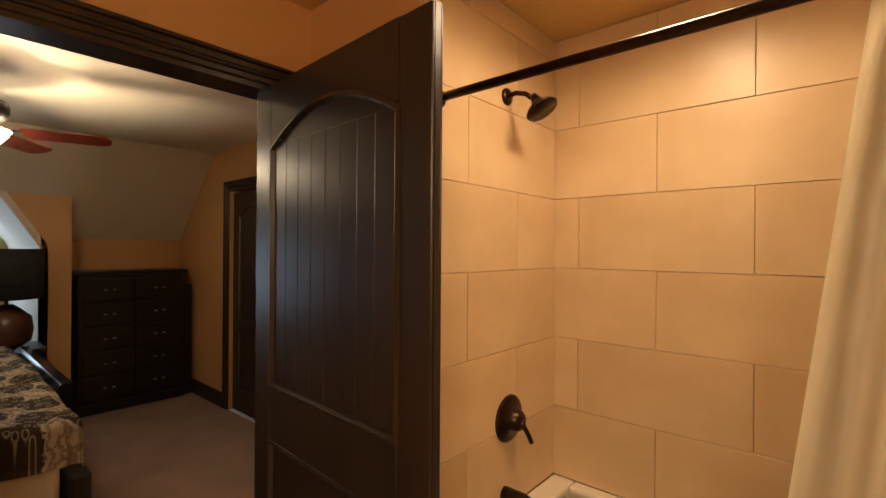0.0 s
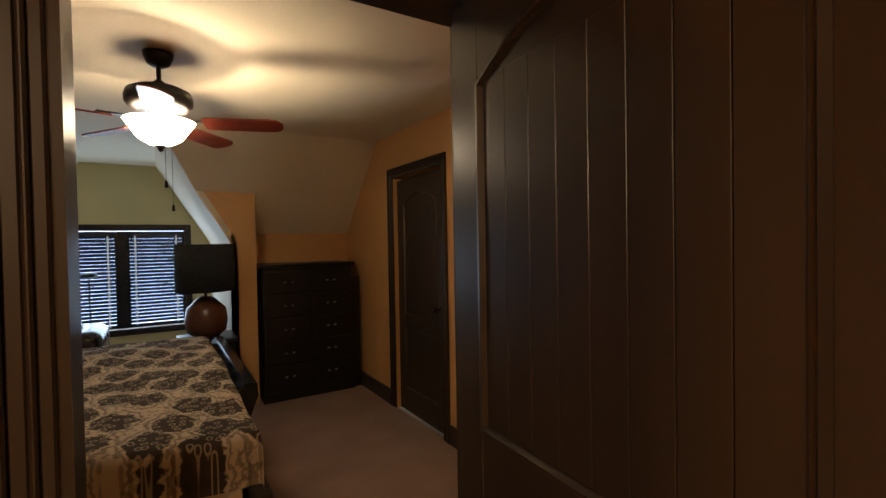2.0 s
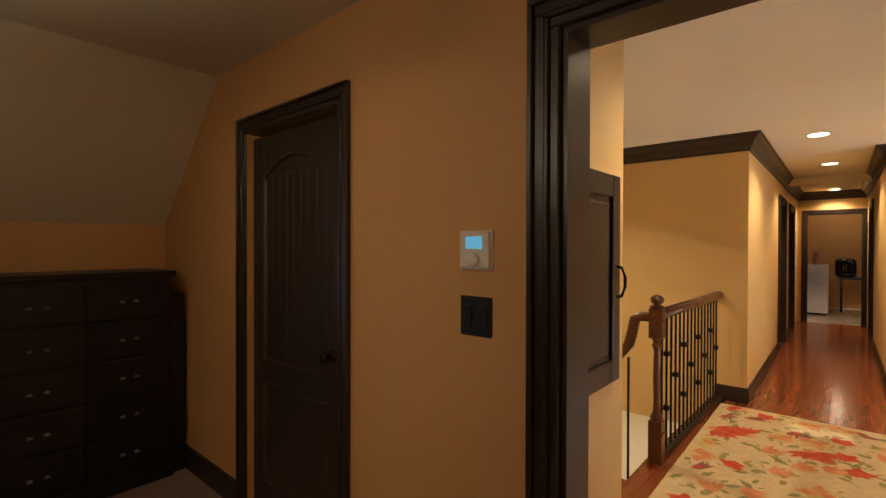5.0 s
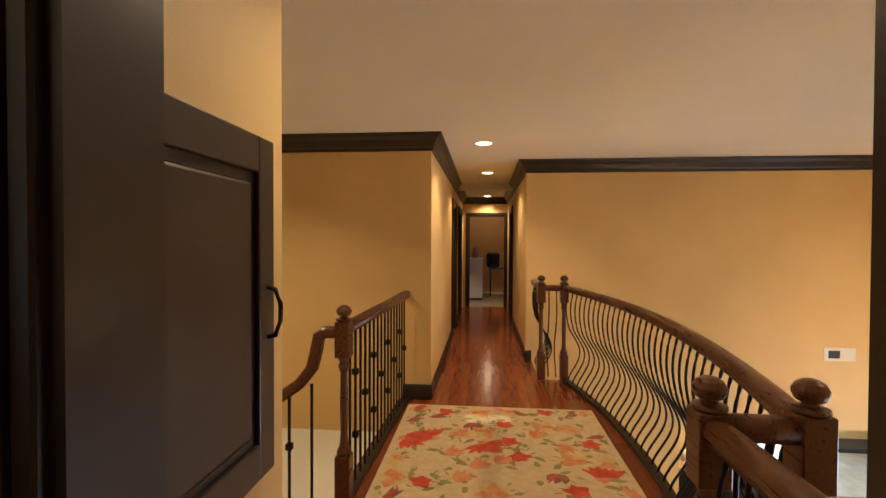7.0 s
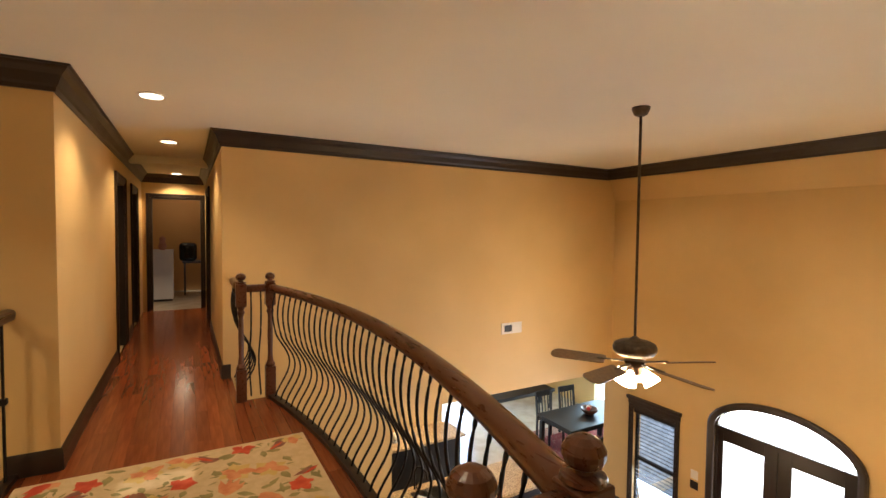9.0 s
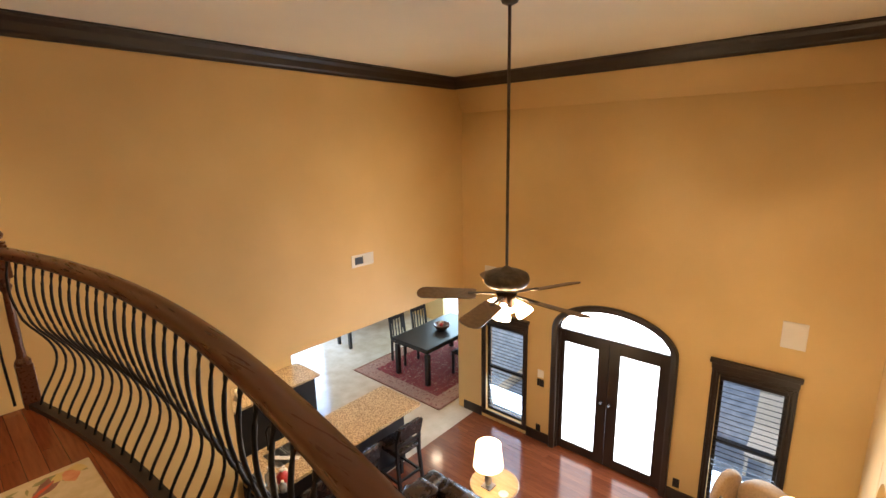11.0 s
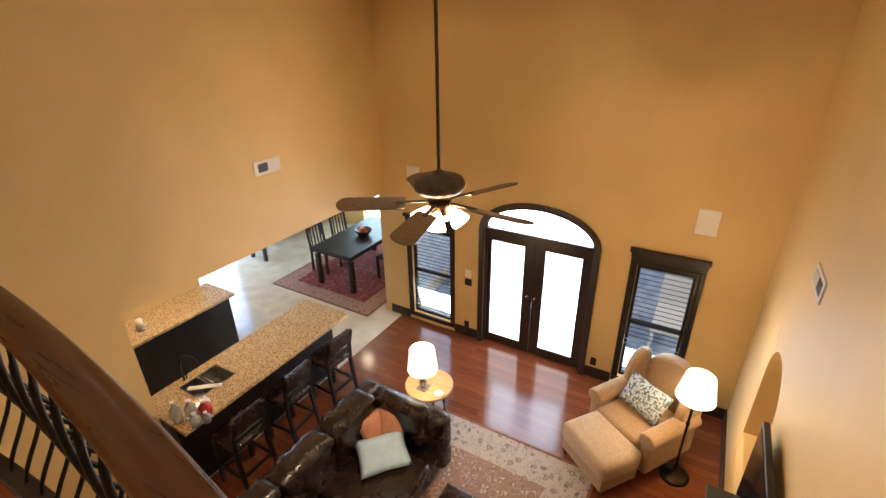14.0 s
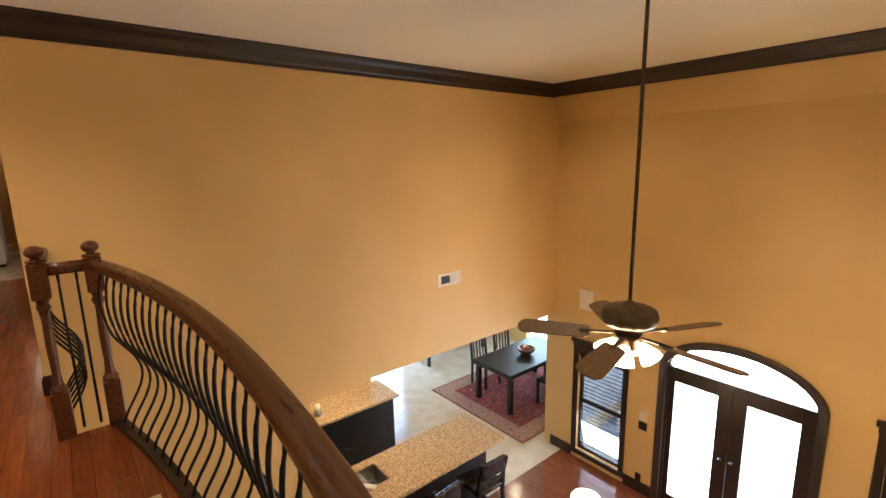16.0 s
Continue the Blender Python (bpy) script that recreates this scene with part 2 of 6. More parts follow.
M["door"] = noisy("espresso_door", (0.030, 0.020, 0.015), (0.040, 0.027, 0.020), 5, 0.30, stretch=(1, 1, 0.15), rough2=0.44, bumpy=0.05)
# same espresso as door, toned down against the brighter light on this leaf
M["door_bath_toned"] = noisy("espresso_bath_door_toned", (0.021, 0.0145, 0.0115), (0.029, 0.020, 0.015), 5, 0.26, stretch=(1, 1, 0.15), rough2=0.36, bumpy=0.05)
M["footboard"] = noisy("glossy_black_footboard", (0.006, 0.008, 0.012), (0.010, 0.012, 0.018), 5, 0.2)
M["black"] = noisy("black_wood", (0.007, 0.006, 0.006), (0.013, 0.010, 0.010), 5, 0.32, rough2=0.45)
M["rail"] = noisy("mahogany_rail", (0.085, 0.030, 0.014), (0.108, 0.038, 0.017), 8, 0.22, stretch=(10, 0.6, 10), rough2=0.36)
M["aged_bronze"] = noisy("antique_bronze", (0.07, 0.055, 0.04), (0.13, 0.10, 0.075), 20, 0.45, 0.6)
M["wool"] = noisy("cream_wool", (0.55, 0.41, 0.225), (0.63, 0.48, 0.28), 18, 0.95, bumpy=0.6, bscale=240)
M["red_wool"] = noisy("red_wool", (0.46, 0.045, 0.02), (0.60, 0.10, 0.04), 14, 0.95)
M["rust_wool"] = noisy("rust_wool", (0.55, 0.19, 0.08), (0.66, 0.30, 0.14), 14, 0.95)
M["green_wool"] = noisy("olive_wool", (0.22, 0.19, 0.07), (0.32, 0.27, 0.11), 14, 0.95)
M["gold_wool"] = noisy("gold_wool", (0.55, 0.38, 0.12), (0.62, 0.44, 0.17), 14, 0.95)
M["plum_wool"] = noisy("plum_wool", (0.20, 0.08, 0.05), (0.30, 0.13, 0.08), 14, 0.95)
M["iron"] = noisy("wrought_iron", (0.010, 0.010, 0.011), (0.022, 0.020, 0.019), 30, 0.5, 0.6)
M["bronze"] = noisy("oiled_bronze", (0.030, 0.017, 0.012), (0.05, 0.028, 0.018), 20, 0.32, 0.85)
M["floor_up"] = plank_mat("cherry_boards", (0.30, 0.085, 0.030), (0.20, 0.050, 0.018), 0.13)
M["plank"] = noisy("cherry_plank", (0.21, 0.057, 0.021), (0.29, 0.082, 0.030), 5, 0.12, stretch=(9, 0.7, 3), rough2=0.2, bumpy=0.04, bscale=30, vary=0.22)
M["floor_low"] = plank_mat("cherry_boards_below", (0.24, 0.070, 0.028), (0.16, 0.042, 0.018), 0.15, along="y")
M["carpet"] = noisy("mauve_carpet", (0.21, 0.12, 0.085), (0.28, 0.165, 0.12), 3, 0.95, bumpy=0.9, bscale=220, sheen=0.3)
M["tile_wall"] = noisy("cream_stone_tile", (0.62, 0.44, 0.25), (0.72, 0.54, 0.33), 3.2, 0.28, rough2=0.4, vary=0.05)
M["grout"] = noisy("grout", (0.58, 0.42, 0.245), (0.66, 0.48, 0.29), 20, 0.9)
M["tile_floor"] = noisy("travertine_tile", (0.52, 0.42, 0.30), (0.62, 0.52, 0.39), 4, 0.12, rough2=0.22, vary=0.04)
M["tub"] = noisy("ivory_acrylic", (0.80, 0.74, 0.62), (0.82, 0.76, 0.64), 2, 0.18)
M["curtain"] = noisy("cream_curtain", (0.82, 0.76, 0.62), (0.85, 0.80, 0.67), 6, 0.8)
M["granite"] = noisy("speckled_granite", (0.30, 0.185, 0.09), (0.72, 0.52, 0.29), 62, 0.12, lo=0.38, hi=0.56)
M["leather"] = noisy("brown_leather", (0.014, 0.008, 0.007), (0.030, 0.016, 0.012), 9, 0.22, rough2=0.32, bumpy=0.2, bscale=24)
M["tan"] = noisy("tan_chenille", (0.34, 0.20, 0.09), (0.42, 0.26, 0.125), 40, 0.9, bumpy=0.5, bscale=150, sheen=0.3)
M["tan_light"] = noisy("light_tan_chenille", (0.42, 0.29, 0.16), (0.52, 0.37, 0.22), 50, 0.9, bumpy=0.6, bscale=120, sheen=0.3)
M["grey_pillow"] = noisy("grey_patterned_cloth", (0.10, 0.12, 0.13), (0.50, 0.54, 0.52), 38, 0.9, lo=0.44, hi=0.54)
M["throw"] = noisy("pale_aqua_cloth", (0.42, 0.62, 0.86), (0.52, 0.72, 0.92), 12, 0.9, bumpy=0.4)
M["coral"] = noisy("coral_cloth", (0.48, 0.22, 0.14), (0.58, 0.30, 0.20), 12, 0.9)
M["table_top"] = noisy("pale_wood_top", (0.50, 0.32, 0.15), (0.62, 0.42, 0.22), 6, 0.3, stretch=(6, 1, 1))
M["white"] = noisy("white_plastic", (0.74, 0.70, 0.64), (0.78, 0.74, 0.68), 3, 0.4)
M["grey"] = noisy("grey_plastic", (0.30, 0.29, 0.28), (0.36, 0.35, 0.34), 3, 0.5)
M["steel"] = noisy("brushed_steel", (0.35, 0.34, 0.33), (0.5, 0.49, 0.47), 20, 0.3, 1.0)
M["sheet"] = noisy("cream_sheet", (0.62, 0.52, 0.38), (0.68, 0.58, 0.44), 5, 0.9, bumpy=0.3, bscale=20)
M["blade"] = noisy("fan_blade_brown", (0.16, 0.10, 0.05), (0.22, 0.14, 0.075), 6, 0.4, stretch=(6, 6, 1))
M["red_blade"] = noisy("fan_blade_cherry", (0.20, 0.035, 0.020), (0.28, 0.055, 0.03), 6, 0.25)
M["brown_ceramic"] = noisy("brown_ceramic", (0.08, 0.03, 0.018), (0.15, 0.06, 0.03), 8, 0.3)
M["black_cloth"] = noisy("black_shade_cloth", (0.012, 0.012, 0.012), (0.02, 0.02, 0.02), 30, 0.9)
M["glow"] = emitter("lit_bell_glass", (1.0, 0.72, 0.42), 60.0)
M["glow_bed"] = emitter("lit_alabaster_glass", (1.0, 0.78, 0.52), 26.0)
M["glow_shade"] = emitter("lit_fabric_shade", (1.0, 0.80, 0.50), 3.2, (0.85, 0.76, 0.6))
M["can"] = emitter("can_light_lens", (1.0, 0.86, 0.62), 5.0)
# french door panes: opaque, the overexposed daylight is put in as emission
M["pane_glow"] = emitter("opaque_daylight_glow_pane", (0.86, 0.93, 1.0), 5.5)
M["sky_glow"] = emitter("hazy_daylight", (0.62, 0.80, 1.0), 4.0)
M["sky_shade"] = emitter("shaded_daylight", (0.42, 0.55, 1.0), 3.0)
M["lcd"] = emitter("lit_display", (0.12, 0.52, 0.80), 0.5, (0.15, 0.42, 0.6))
M["candle"] = noisy("ivory_wax", (0.80, 0.72, 0.56), (0.84, 0.76, 0.6), 4, 0.5)
M["red"] = noisy("red_plastic", (0.5, 0.03, 0.03), (0.6, 0.05, 0.04), 4, 0.4)
M["screen"] = noisy("black_glass", (0.008, 0.008, 0.009), (0.012, 0.012, 0.013), 4, 0.08)
# stone outside, with the blue cast of the daylight put into its colour
M["brick"] = noisy("patio_stone_daylight_blue", (0.24, 0.31, 0.42), (0.40, 0.48, 0.60), 7, 0.9)
M["grass"] = noisy("lawn", (0.06, 0.11, 0.03), (0.10, 0.16, 0.05), 9, 0.95)
M["comforter"] = paisley_mat("printed_comforter")
M["runner"] = medallion_mat("floral_rug_wool", (0.62, 0.50, 0.30), [((0.40, 0.30, 0.12), 2.6, 0.0, 0.22), ((0.42, 0.045, 0.02), 0.95, 0.0, 0.26), ((0.62, 0.20, 0.08), 0.95, 0.29, 0.34), ((0.20, 0.17, 0.06), 1.7, 0.0, 0.17), ((0.52, 0.10, 0.04), 2.0, 0.0, 0.17)], 4.4)
M["rug_pale"] = medallion_mat("faded_persian_wool", (0.30, 0.185, 0.135), [((0.46, 0.37, 0.28), 1.6, 0.0, 0.24), ((0.14, 0.085, 0.07), 1.6, 0.25, 0.31), ((0.44, 0.35, 0.26), 3.2, 0.0, 0.20), ((0.17, 0.09, 0.07), 2.6, 0.30, 0.36), ((0.42, 0.33, 0.25), 1.0, 0.34, 0.38)], 7.5)
M["rug_pale_border"] = medallion_mat("cream_persian_border", (0.44, 0.37, 0.30), [((0.17, 0.13, 0.12), 1.3, 0.18, 0.27), ((0.22, 0.15, 0.13), 1.3, 0.0, 0.11), ((0.26, 0.19, 0.16), 2.8, 0.0, 0.20), ((0.20, 0.16, 0.15), 2.0, 0.32, 0.37)], 7.0)
M["rug_red"] = medallion_mat("red_persian_wool", (0.20, 0.022, 0.018), [((0.42, 0.27, 0.18), 1.5, 0.16, 0.21), ((0.05, 0.02, 0.025), 2.6, 0.0, 0.18), ((0.36, 0.20, 0.13), 2.2, 0.30, 0.34)], 6.0)
M["rug_red_border"] = medallion_mat("rose_persian_border", (0.34, 0.185, 0.125), [((0.20, 0.03, 0.025), 1.5, 0.12, 0.24), ((0.42, 0.32, 0.22), 2.6, 0.0, 0.16), ((0.14, 0.05, 0.04), 2.2, 0.30, 0.36)], 8.0)


def glass_mat():
    m, nt, b = shader("window_glass", 0.02)
    b.inputs["Base Color"].default_value = (1, 1, 1, 1)
    b.inputs["Transmission Weight"].default_value = 1.0
    b.inputs["IOR"].default_value = 1.45
    return m


M["glass"] = glass_mat()
M["clear"] = noisy("clear_bottle_plastic", (0.62, 0.62, 0.62), (0.80, 0.80, 0.80), 30, 0.08)
M["clear"].node_tree.nodes["Principled BSDF"].inputs["Transmission Weight"].default_value = 0.6


# ---- mesh helpers ----
def thing(name, label, category, at=(0, 0, 0), rz=0.0, group="", kind=""):
    e = new(name)
    e.empty_display_size = 0.05
    e.location, e.rotation_euler = at, (0, 0, radians(rz))
    return tagged(e, label, category, group, kind)


def part(name, bm, material, parent=None, label="", smooth=False):
    me = bpy.data.meshes.new(name)
    bmesh.ops.recalc_face_normals(bm, faces=bm.faces)
    bm.to_mesh(me)
    bm.free()
    for p in me.polygons:
        p.use_smooth = smooth
    me.materials.append(M[material] if isinstance(material, str) else material)
    ob = new(name, me)
    if parent:
        ob.parent = parent
    return tagged(ob, label) if label else ob


def box(x0, x1, y0, y1, z0, z1, bevel=0.0, seg=2, bm=None):
    own = bmesh.new()
    bmesh.ops.create_cube(own, size=1.0)
    for v in own.verts:
        v.co = Vector(((x0 + x1) / 2 + v.co.x * (x1 - x0), (y0 + y1) / 2 + v.co.y * (y1 - y0), (z0 + z1) / 2 + v.co.z * (z1 - z0)))
    if bevel:
        bmesh.ops.bevel(own, geom=own.edges[:], offset=bevel, segments=seg, affect="EDGES", profile=0.5)
    return join(bm, own)


def join(bm, own):
    if bm is None:
        return own
    me = bpy.data.meshes.new("tmp")
    own.to_mesh(me)
    own.free()
    bm.from_mesh(me)
    bpy.data.meshes.remove(me)
    return bm


def lathe(profile, at=(0, 0, 0), seg=20, bm=None, sx=1.0, sy=1.0):
    """profile: (radius, z) from bottom to top."""
    own = bmesh.new()
    rings = []
    for r, z in profile:
        rings.append([own.verts.new((at[0] + sx * max(r, 1e-4) * math.cos(2 * math.pi * i / seg), at[1] + sy * max(r, 1e-4) * math.sin(2 * math.pi * i / seg), at[2] + z)) for i in range(seg)])
    for a, b in zip(rings, rings[1:]):
        for i in range(seg):
            own.faces.new((a[i], a[(i + 1) % seg], b[(i + 1) % seg], b[i]))
    own.faces.new(rings[0][::-1])
    own.faces.new(rings[-1])
    return join(bm, own)


def sweep(points, section, bm=None, up=Vector((0, 0, 1)), closed=False):
    """A section of (across, up) swept along points; ends capped."""
    own = bmesh.new()
    pts = [Vector(p) for p in points]
    rings = []
    n = len(pts)
    for i, p in enumerate(pts):
        a = pts[(i - 1) % n] if (i > 0 or closed) else p
        b = pts[(i + 1) % n] if (i < n - 1 or closed) else p
        t1 = (p - a).normalized() if (p - a).length > 1e-6 else None
        t2 = (b - p).normalized() if (b - p).length > 1e-6 else None
        t = ((t1 or t2) + (t2 or t1)).normalized()
        u = up if abs(t.dot(up)) < 0.98 else Vector((0, 1, 0))
        side = t.cross(u).normalized()
        k = 1.0
        if t1 is not None and t2 is not None:
            k = 1.0 / max(0.4, t.dot(t1))
        v = side.cross(t).normalized()
        rings.append([own.verts.new(p + side * s * k + v * h) for s, h in section])
    m = len(section)
    for a, b in list(zip(rings, rings[1:])) + ([(rings[-1], rings[0])] if closed else []):
        for i in range(m):
            own.faces.new((a[i], a[(i + 1) % m], b[(i + 1) % m], b[i]))
    if not closed:
        own.faces.new(rings[0][::-1])
        own.faces.new(rings[-1])
    return join(bm, own)


def ring(r, seg=8, r2=None):
    return [(r * math.cos(2 * math.pi * i / seg), (r2 or r) * math.sin(2 * math.pi * i / seg)) for i in range(seg)]


def sheet(pts, t, bm=None):
    """A flat sheet through the points, t thick (to the side of its normal)."""
    own = bmesh.new()
    p = [Vector(q) for q in pts]
    n = (p[1] - p[0]).cross(p[2] - p[0]).normalized() * t
    a = [own.verts.new(q) for q in p]
    b = [own.verts.new(q + n) for q in p]
    own.faces.new(a[::-1])
    own.faces.new(b)
    for i in range(len(p)):
        j = (i + 1) % len(p)
        own.faces.new((a[i], a[j], b[j], b[i]))
    return join(bm, own)


def tube(points, r, seg=8, bm=None):
    return sweep(points, ring(r, seg), bm)


def prism(poly, z0, z1, bm=None):
    own = bmesh.new()
    a = [own.verts.new((x, y, z0)) for x, y in poly]
    b = [own.verts.new((x, y, z1)) for x, y in poly]
    n = len(poly)
    own.faces.new(a[::-1])
    own.faces.new(b)
    for i in range(n):
        own.faces.new((a[i], a[(i + 1) % n], b[(i + 1) % n], b[i]))
    return join(bm, own)


def extrude(poly, axis, a0, a1, bm=None):
    """poly of (p, q) drawn across axis: x -> (y, z), y -> (x, z)."""
    own = bmesh.new()
    f = (lambda p, q, a: (a, p, q)) if axis == "x" else (lambda p, q, a: (p, a, q))
    a = [own.verts.new(f(p, q, a0)) for p, q in poly]
    b = [own.verts.new(f(p, q, a1)) for p, q in poly]
    n = len(poly)
    own.faces.new(a[::-1])
    own.faces.new(b)
    for i in range(n):
        own.faces.new((a[i], a[(i + 1) % n], b[(i + 1) % n], b[i]))
    return join(bm, own)


def wall(name, axis, f0, f1, a0, a1, z0, z1, holes=(), material="ochre"):
    """A wall of thickness f0..f1 across axis ("x": plane x = const), from a0 to a1 along, with rectangular holes (a, a, z, z)."""
    own = bmesh.new()
    cuts = sorted({a0, a1, *[h[0] for h in holes], *[h[1] for h in holes]})
    for c0, c1 in zip(cuts, cuts[1:]):
        mid = (c0 + c1) / 2
        spans = sorted((h[2], h[3]) for h in holes if h[0] < mid < h[1])
        z = z0
        for s0, s1 in spans + [(z1, z1)]:
            if s0 - z > 1e-4:
                if axis == "x":
                    box(f0, f1, c0, c1, z, s0, bm=own)
                else:
                    box(c0, c1, f0, f1, z, s0, bm=own)
            z = s1
    bmesh.ops.remove_doubles(own, verts=own.verts, dist=1e-5)
    return tagged(part(name, own, material), kind="structure")


def slab(name, x0, x1, y0, y1, z0, z1, material, kind="structure"):
    return tagged(part(name, box(x0, x1, y0, y1, z0, z1), material), kind=kind)


CROWN = [(0, -0.155), (0.014, -0.155), (0.018, -0.130), (0.030, -0.115), (0.050, -0.060), (0.078, -0.030), (0.085, -0.014), (0.100, -0.010), (0.100, 0), (0, 0)]
BASE = [(0, 0), (0.017, 0), (0.017, 0.10), (0.012, 0.125), (0.006, 0.14), (0, 0.14)]
CASING = 0.085


def run(name, points, section, material="trim"):
    """A moulding whose section stands off to the right-hand side of the way it runs."""
    return tagged(part(name, sweep(points, section), material), kind="structure")


def casing(name, axis, f, out, a0, a1, z0, z1, w=CASING, d=0.02, head=0.0, sill=False):
    """Door or window casing on the wall face f, standing out by d towards out (+1/-1). head: height of a cap."""
    own = bmesh.new()

    def bx(p0, p1, q0, q1, dd):
        lo, hi = sorted((f, f + out * dd))
        if axis == "x":
            box(lo, hi, p0, p1, q0, q1, bevel=0.004, seg=1, bm=own)
        else:
            box(p0, p1, lo, hi, q0, q1, bevel=0.004, seg=1, bm=own)
    for s0, s1, dd in ((0.0, 0.30, d * 0.75), (0.30, 0.45, d * 1.1), (0.45, 0.80, d * 0.85), (0.80, 1.0, d * 1.3)):
        bx(a0 - w * s1, a0 - w * s0, z0, z1 + w * s0, dd)
        bx(a1 + w * s0, a1 + w * s1, z0, z1 + w * s0, dd)
        bx(a0 - w * s1, a1 + w * s1, z1 + w * s0, z1 + w * s1, dd)
    if head:
        bx(a0 - w * 1.1, a1 + w * 1.1, z1 + w, z1 + w + head * 0.6, d * 1.5)
        bx(a0 - w * 1.35, a1 + w * 1.35, z1 + w + head * 0.6, z1 + w + head, d * 3)
    if sill:
        bx(a0 - w, a1 + w, z0 - w, z0, d)
    return tagged(part(name, own, "trim"), kind="structure")


# ---- structure: upper floor ----
BX0, BX1 = 0.30, 0.42            # wall between bedroom and bathroom
DY0, DY1, DH = -1.924, -1.088, 2.07
tagged(part("floor", box(-5.3, BX0 + 0.06, -4.8, 0.0, -0.25, 0.0), "carpet"), "mauve wall-to-wall carpet with vacuum marks", "carpet", kind="structure")
slab("floor", BX0 + 0.06, 2.8, -4.8, 0.3, -0.25, 0.0, "tile_floor")


NY0, NY1 = 0.855, 4.57


def bow(y):
    """Edge of the landing on the tall room's side."""
    u = (y - NY0) / (NY1 - NY0)
    return 0.745 + 0.245 * 4 * u * (1 - u) if 0 <= u <= 1 else 0.745


edge = [(bow(NY0 + (NY1 - NY0) * i / 24), NY0 + (NY1 - NY0) * i / 24) for i in range(25)]
land = [(-0.95, 0.0), (0.48, 0.0), (0.48, NY0)] + edge + [(0.48, NY1), (0.48, LY), (0.42, LY), (0.42, 10.05), (-0.62, 10.05), (-0.62, 3.83), (-0.90, 3.83), (-0.95, 2.09), (-0.95, 0.77)]
tagged(part("floor", prism(land, -0.06, 0.0), "floor_up"), "glossy reddish cherry plank floor of the landing", "floor", kind="structure")
tagged(part("floor_deck", prism(land, -0.32, -0.064), "ochre"), kind="structure")
# dark fascia along the curved edge
run("trim", [(x + 0.012, y, -0.16) for x, y in edge], [(-0.012, -0.17), (0.012, -0.17), (0.012, 0.165), (-0.012, 0.165)])

HX0, HX1 = -0.545, 0.36           # doorway from the bedroom
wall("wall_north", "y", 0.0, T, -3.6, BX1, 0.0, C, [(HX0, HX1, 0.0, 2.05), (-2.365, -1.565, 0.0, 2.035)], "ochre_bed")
tagged(part("wall_landing_face", box(-3.6, HX0 - 0.05, T + 0.002, T + 0.02, 0.0, C), "ochre"), kind="structure")
# dark slab added behind the closet door to block light leaking through its gap
slab("wall_closet", -2.40, -1.52, 0.085, 0.105, 0.0, 2.10, "trim")
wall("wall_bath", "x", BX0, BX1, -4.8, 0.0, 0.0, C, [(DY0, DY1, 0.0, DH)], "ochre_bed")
wall("wall_panel_nook", "x", -0.78, -0.65, T, 0.77, 0.0, C)
wall("wall_stair_near", "y", 0.65, 0.77, -3.6, -0.78, G, C)
wall("wall_stair_far", "y", 3.83, 3.95, -3.6, -0.72, G, C)
wall("wall_stair_end", "x", -3.72, -3.6, 0.65, 3.95, G, C)
wall("wall_hall_left", "x", -0.72, -0.60, 3.83, 10.0, G, C, [(6.55, 7.35, 0.0, 2.05), (8.2, 9.0, 0.0, 2.05)])
wall("wall_hall_right", "x", 0.40, 0.52, LY + T, 10.0, 0.0, C, [(8.0, 8.8, 0.0, 2.05)])
wall("wall_hall_end", "y", 10.0, 10.12, -0.72, 0.52, 0.0, C, [(-0.46, 0.34, 0.0, 2.05)])
slab("ceiling", -3.72, WX + T, RY, LY + T, C, C + 0.1, "ceiling")
slab("ceiling_hall", -0.72, 0.52, LY + T, 10.12, C, C + 0.1, "ceiling")
slab("ceiling_landing", -3.72, 0.52, T, RY, C, C + 0.1, "ceiling")
slab("ceiling_bath", BX1 + 0.001, 2.8, -4.8, -0.10, 2.40, 2.50, "ochre")
# far room behind the hall
slab("floor_far_room", -2.0, 2.0, 10.06, 13.0, -0.2, -0.004, "tile_floor")
wall("wall_far_room", "y", 13.0, 13.1, -2.0, 2.0, 0.0, C, material="ochre_bed")
wall("wall_far_room_side", "x", -2.0, -1.9, 10.12, 13.0, 0.0, C, material="ochre_bed")
wall("wall_far_room_side", "x", 1.9, 2.0, 10.12, 13.0, 0.0, C, material="ochre_bed")
slab("ceiling_far_room", -2.0, 2.0, 10.12, 13.1, C, C + 0.1, "ceiling")
for x0 in (-2.2,):
    slab("wall_side_room", x0, x0 + 0.1, 6.0, 9.8, 0, C, "ochre_bed")
    slab("floor_side_room", x0, -0.66, 6.0, 9.8, -0.2, -0.004, "carpet")
    slab("ceiling_side_room", x0, -0.72, 6.0, 9.8, C, C + 0.1, "ceiling")
slab("wall_side_room", 0.52, 1.6, 7.2, 7.3, 0, C, "ochre_bed")
slab("wall_side_room", 0.52, 1.6, 9.5, 9.6, 0, C, "ochre_bed")
slab("wall_side_room", 1.6, 1.7, 7.2, 9.6, 0, C, "sage")
slab("floor_side_room", 0.46, 1.7, 7.2, 9.6, -0.2, -0.004, "tile_floor")
slab("ceiling_side_room", 0.52, 1.7, 7.2, 9.6, C, C + 0.1, "ceiling")

# bedroom with its knee wall, sloping ceiling and dormer
CB = 2.425          # bedroom ceiling
CR, KN, KZ, BOX = -2.72, -3.57, 1.58, -3.20
DW, DT, DS, DZ = 0.36, 0.93, 0.92, 1.50   # dormer: half top, slope run ends, half width, springing height
DCY = -2.14
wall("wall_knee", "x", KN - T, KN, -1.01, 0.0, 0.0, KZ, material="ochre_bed")
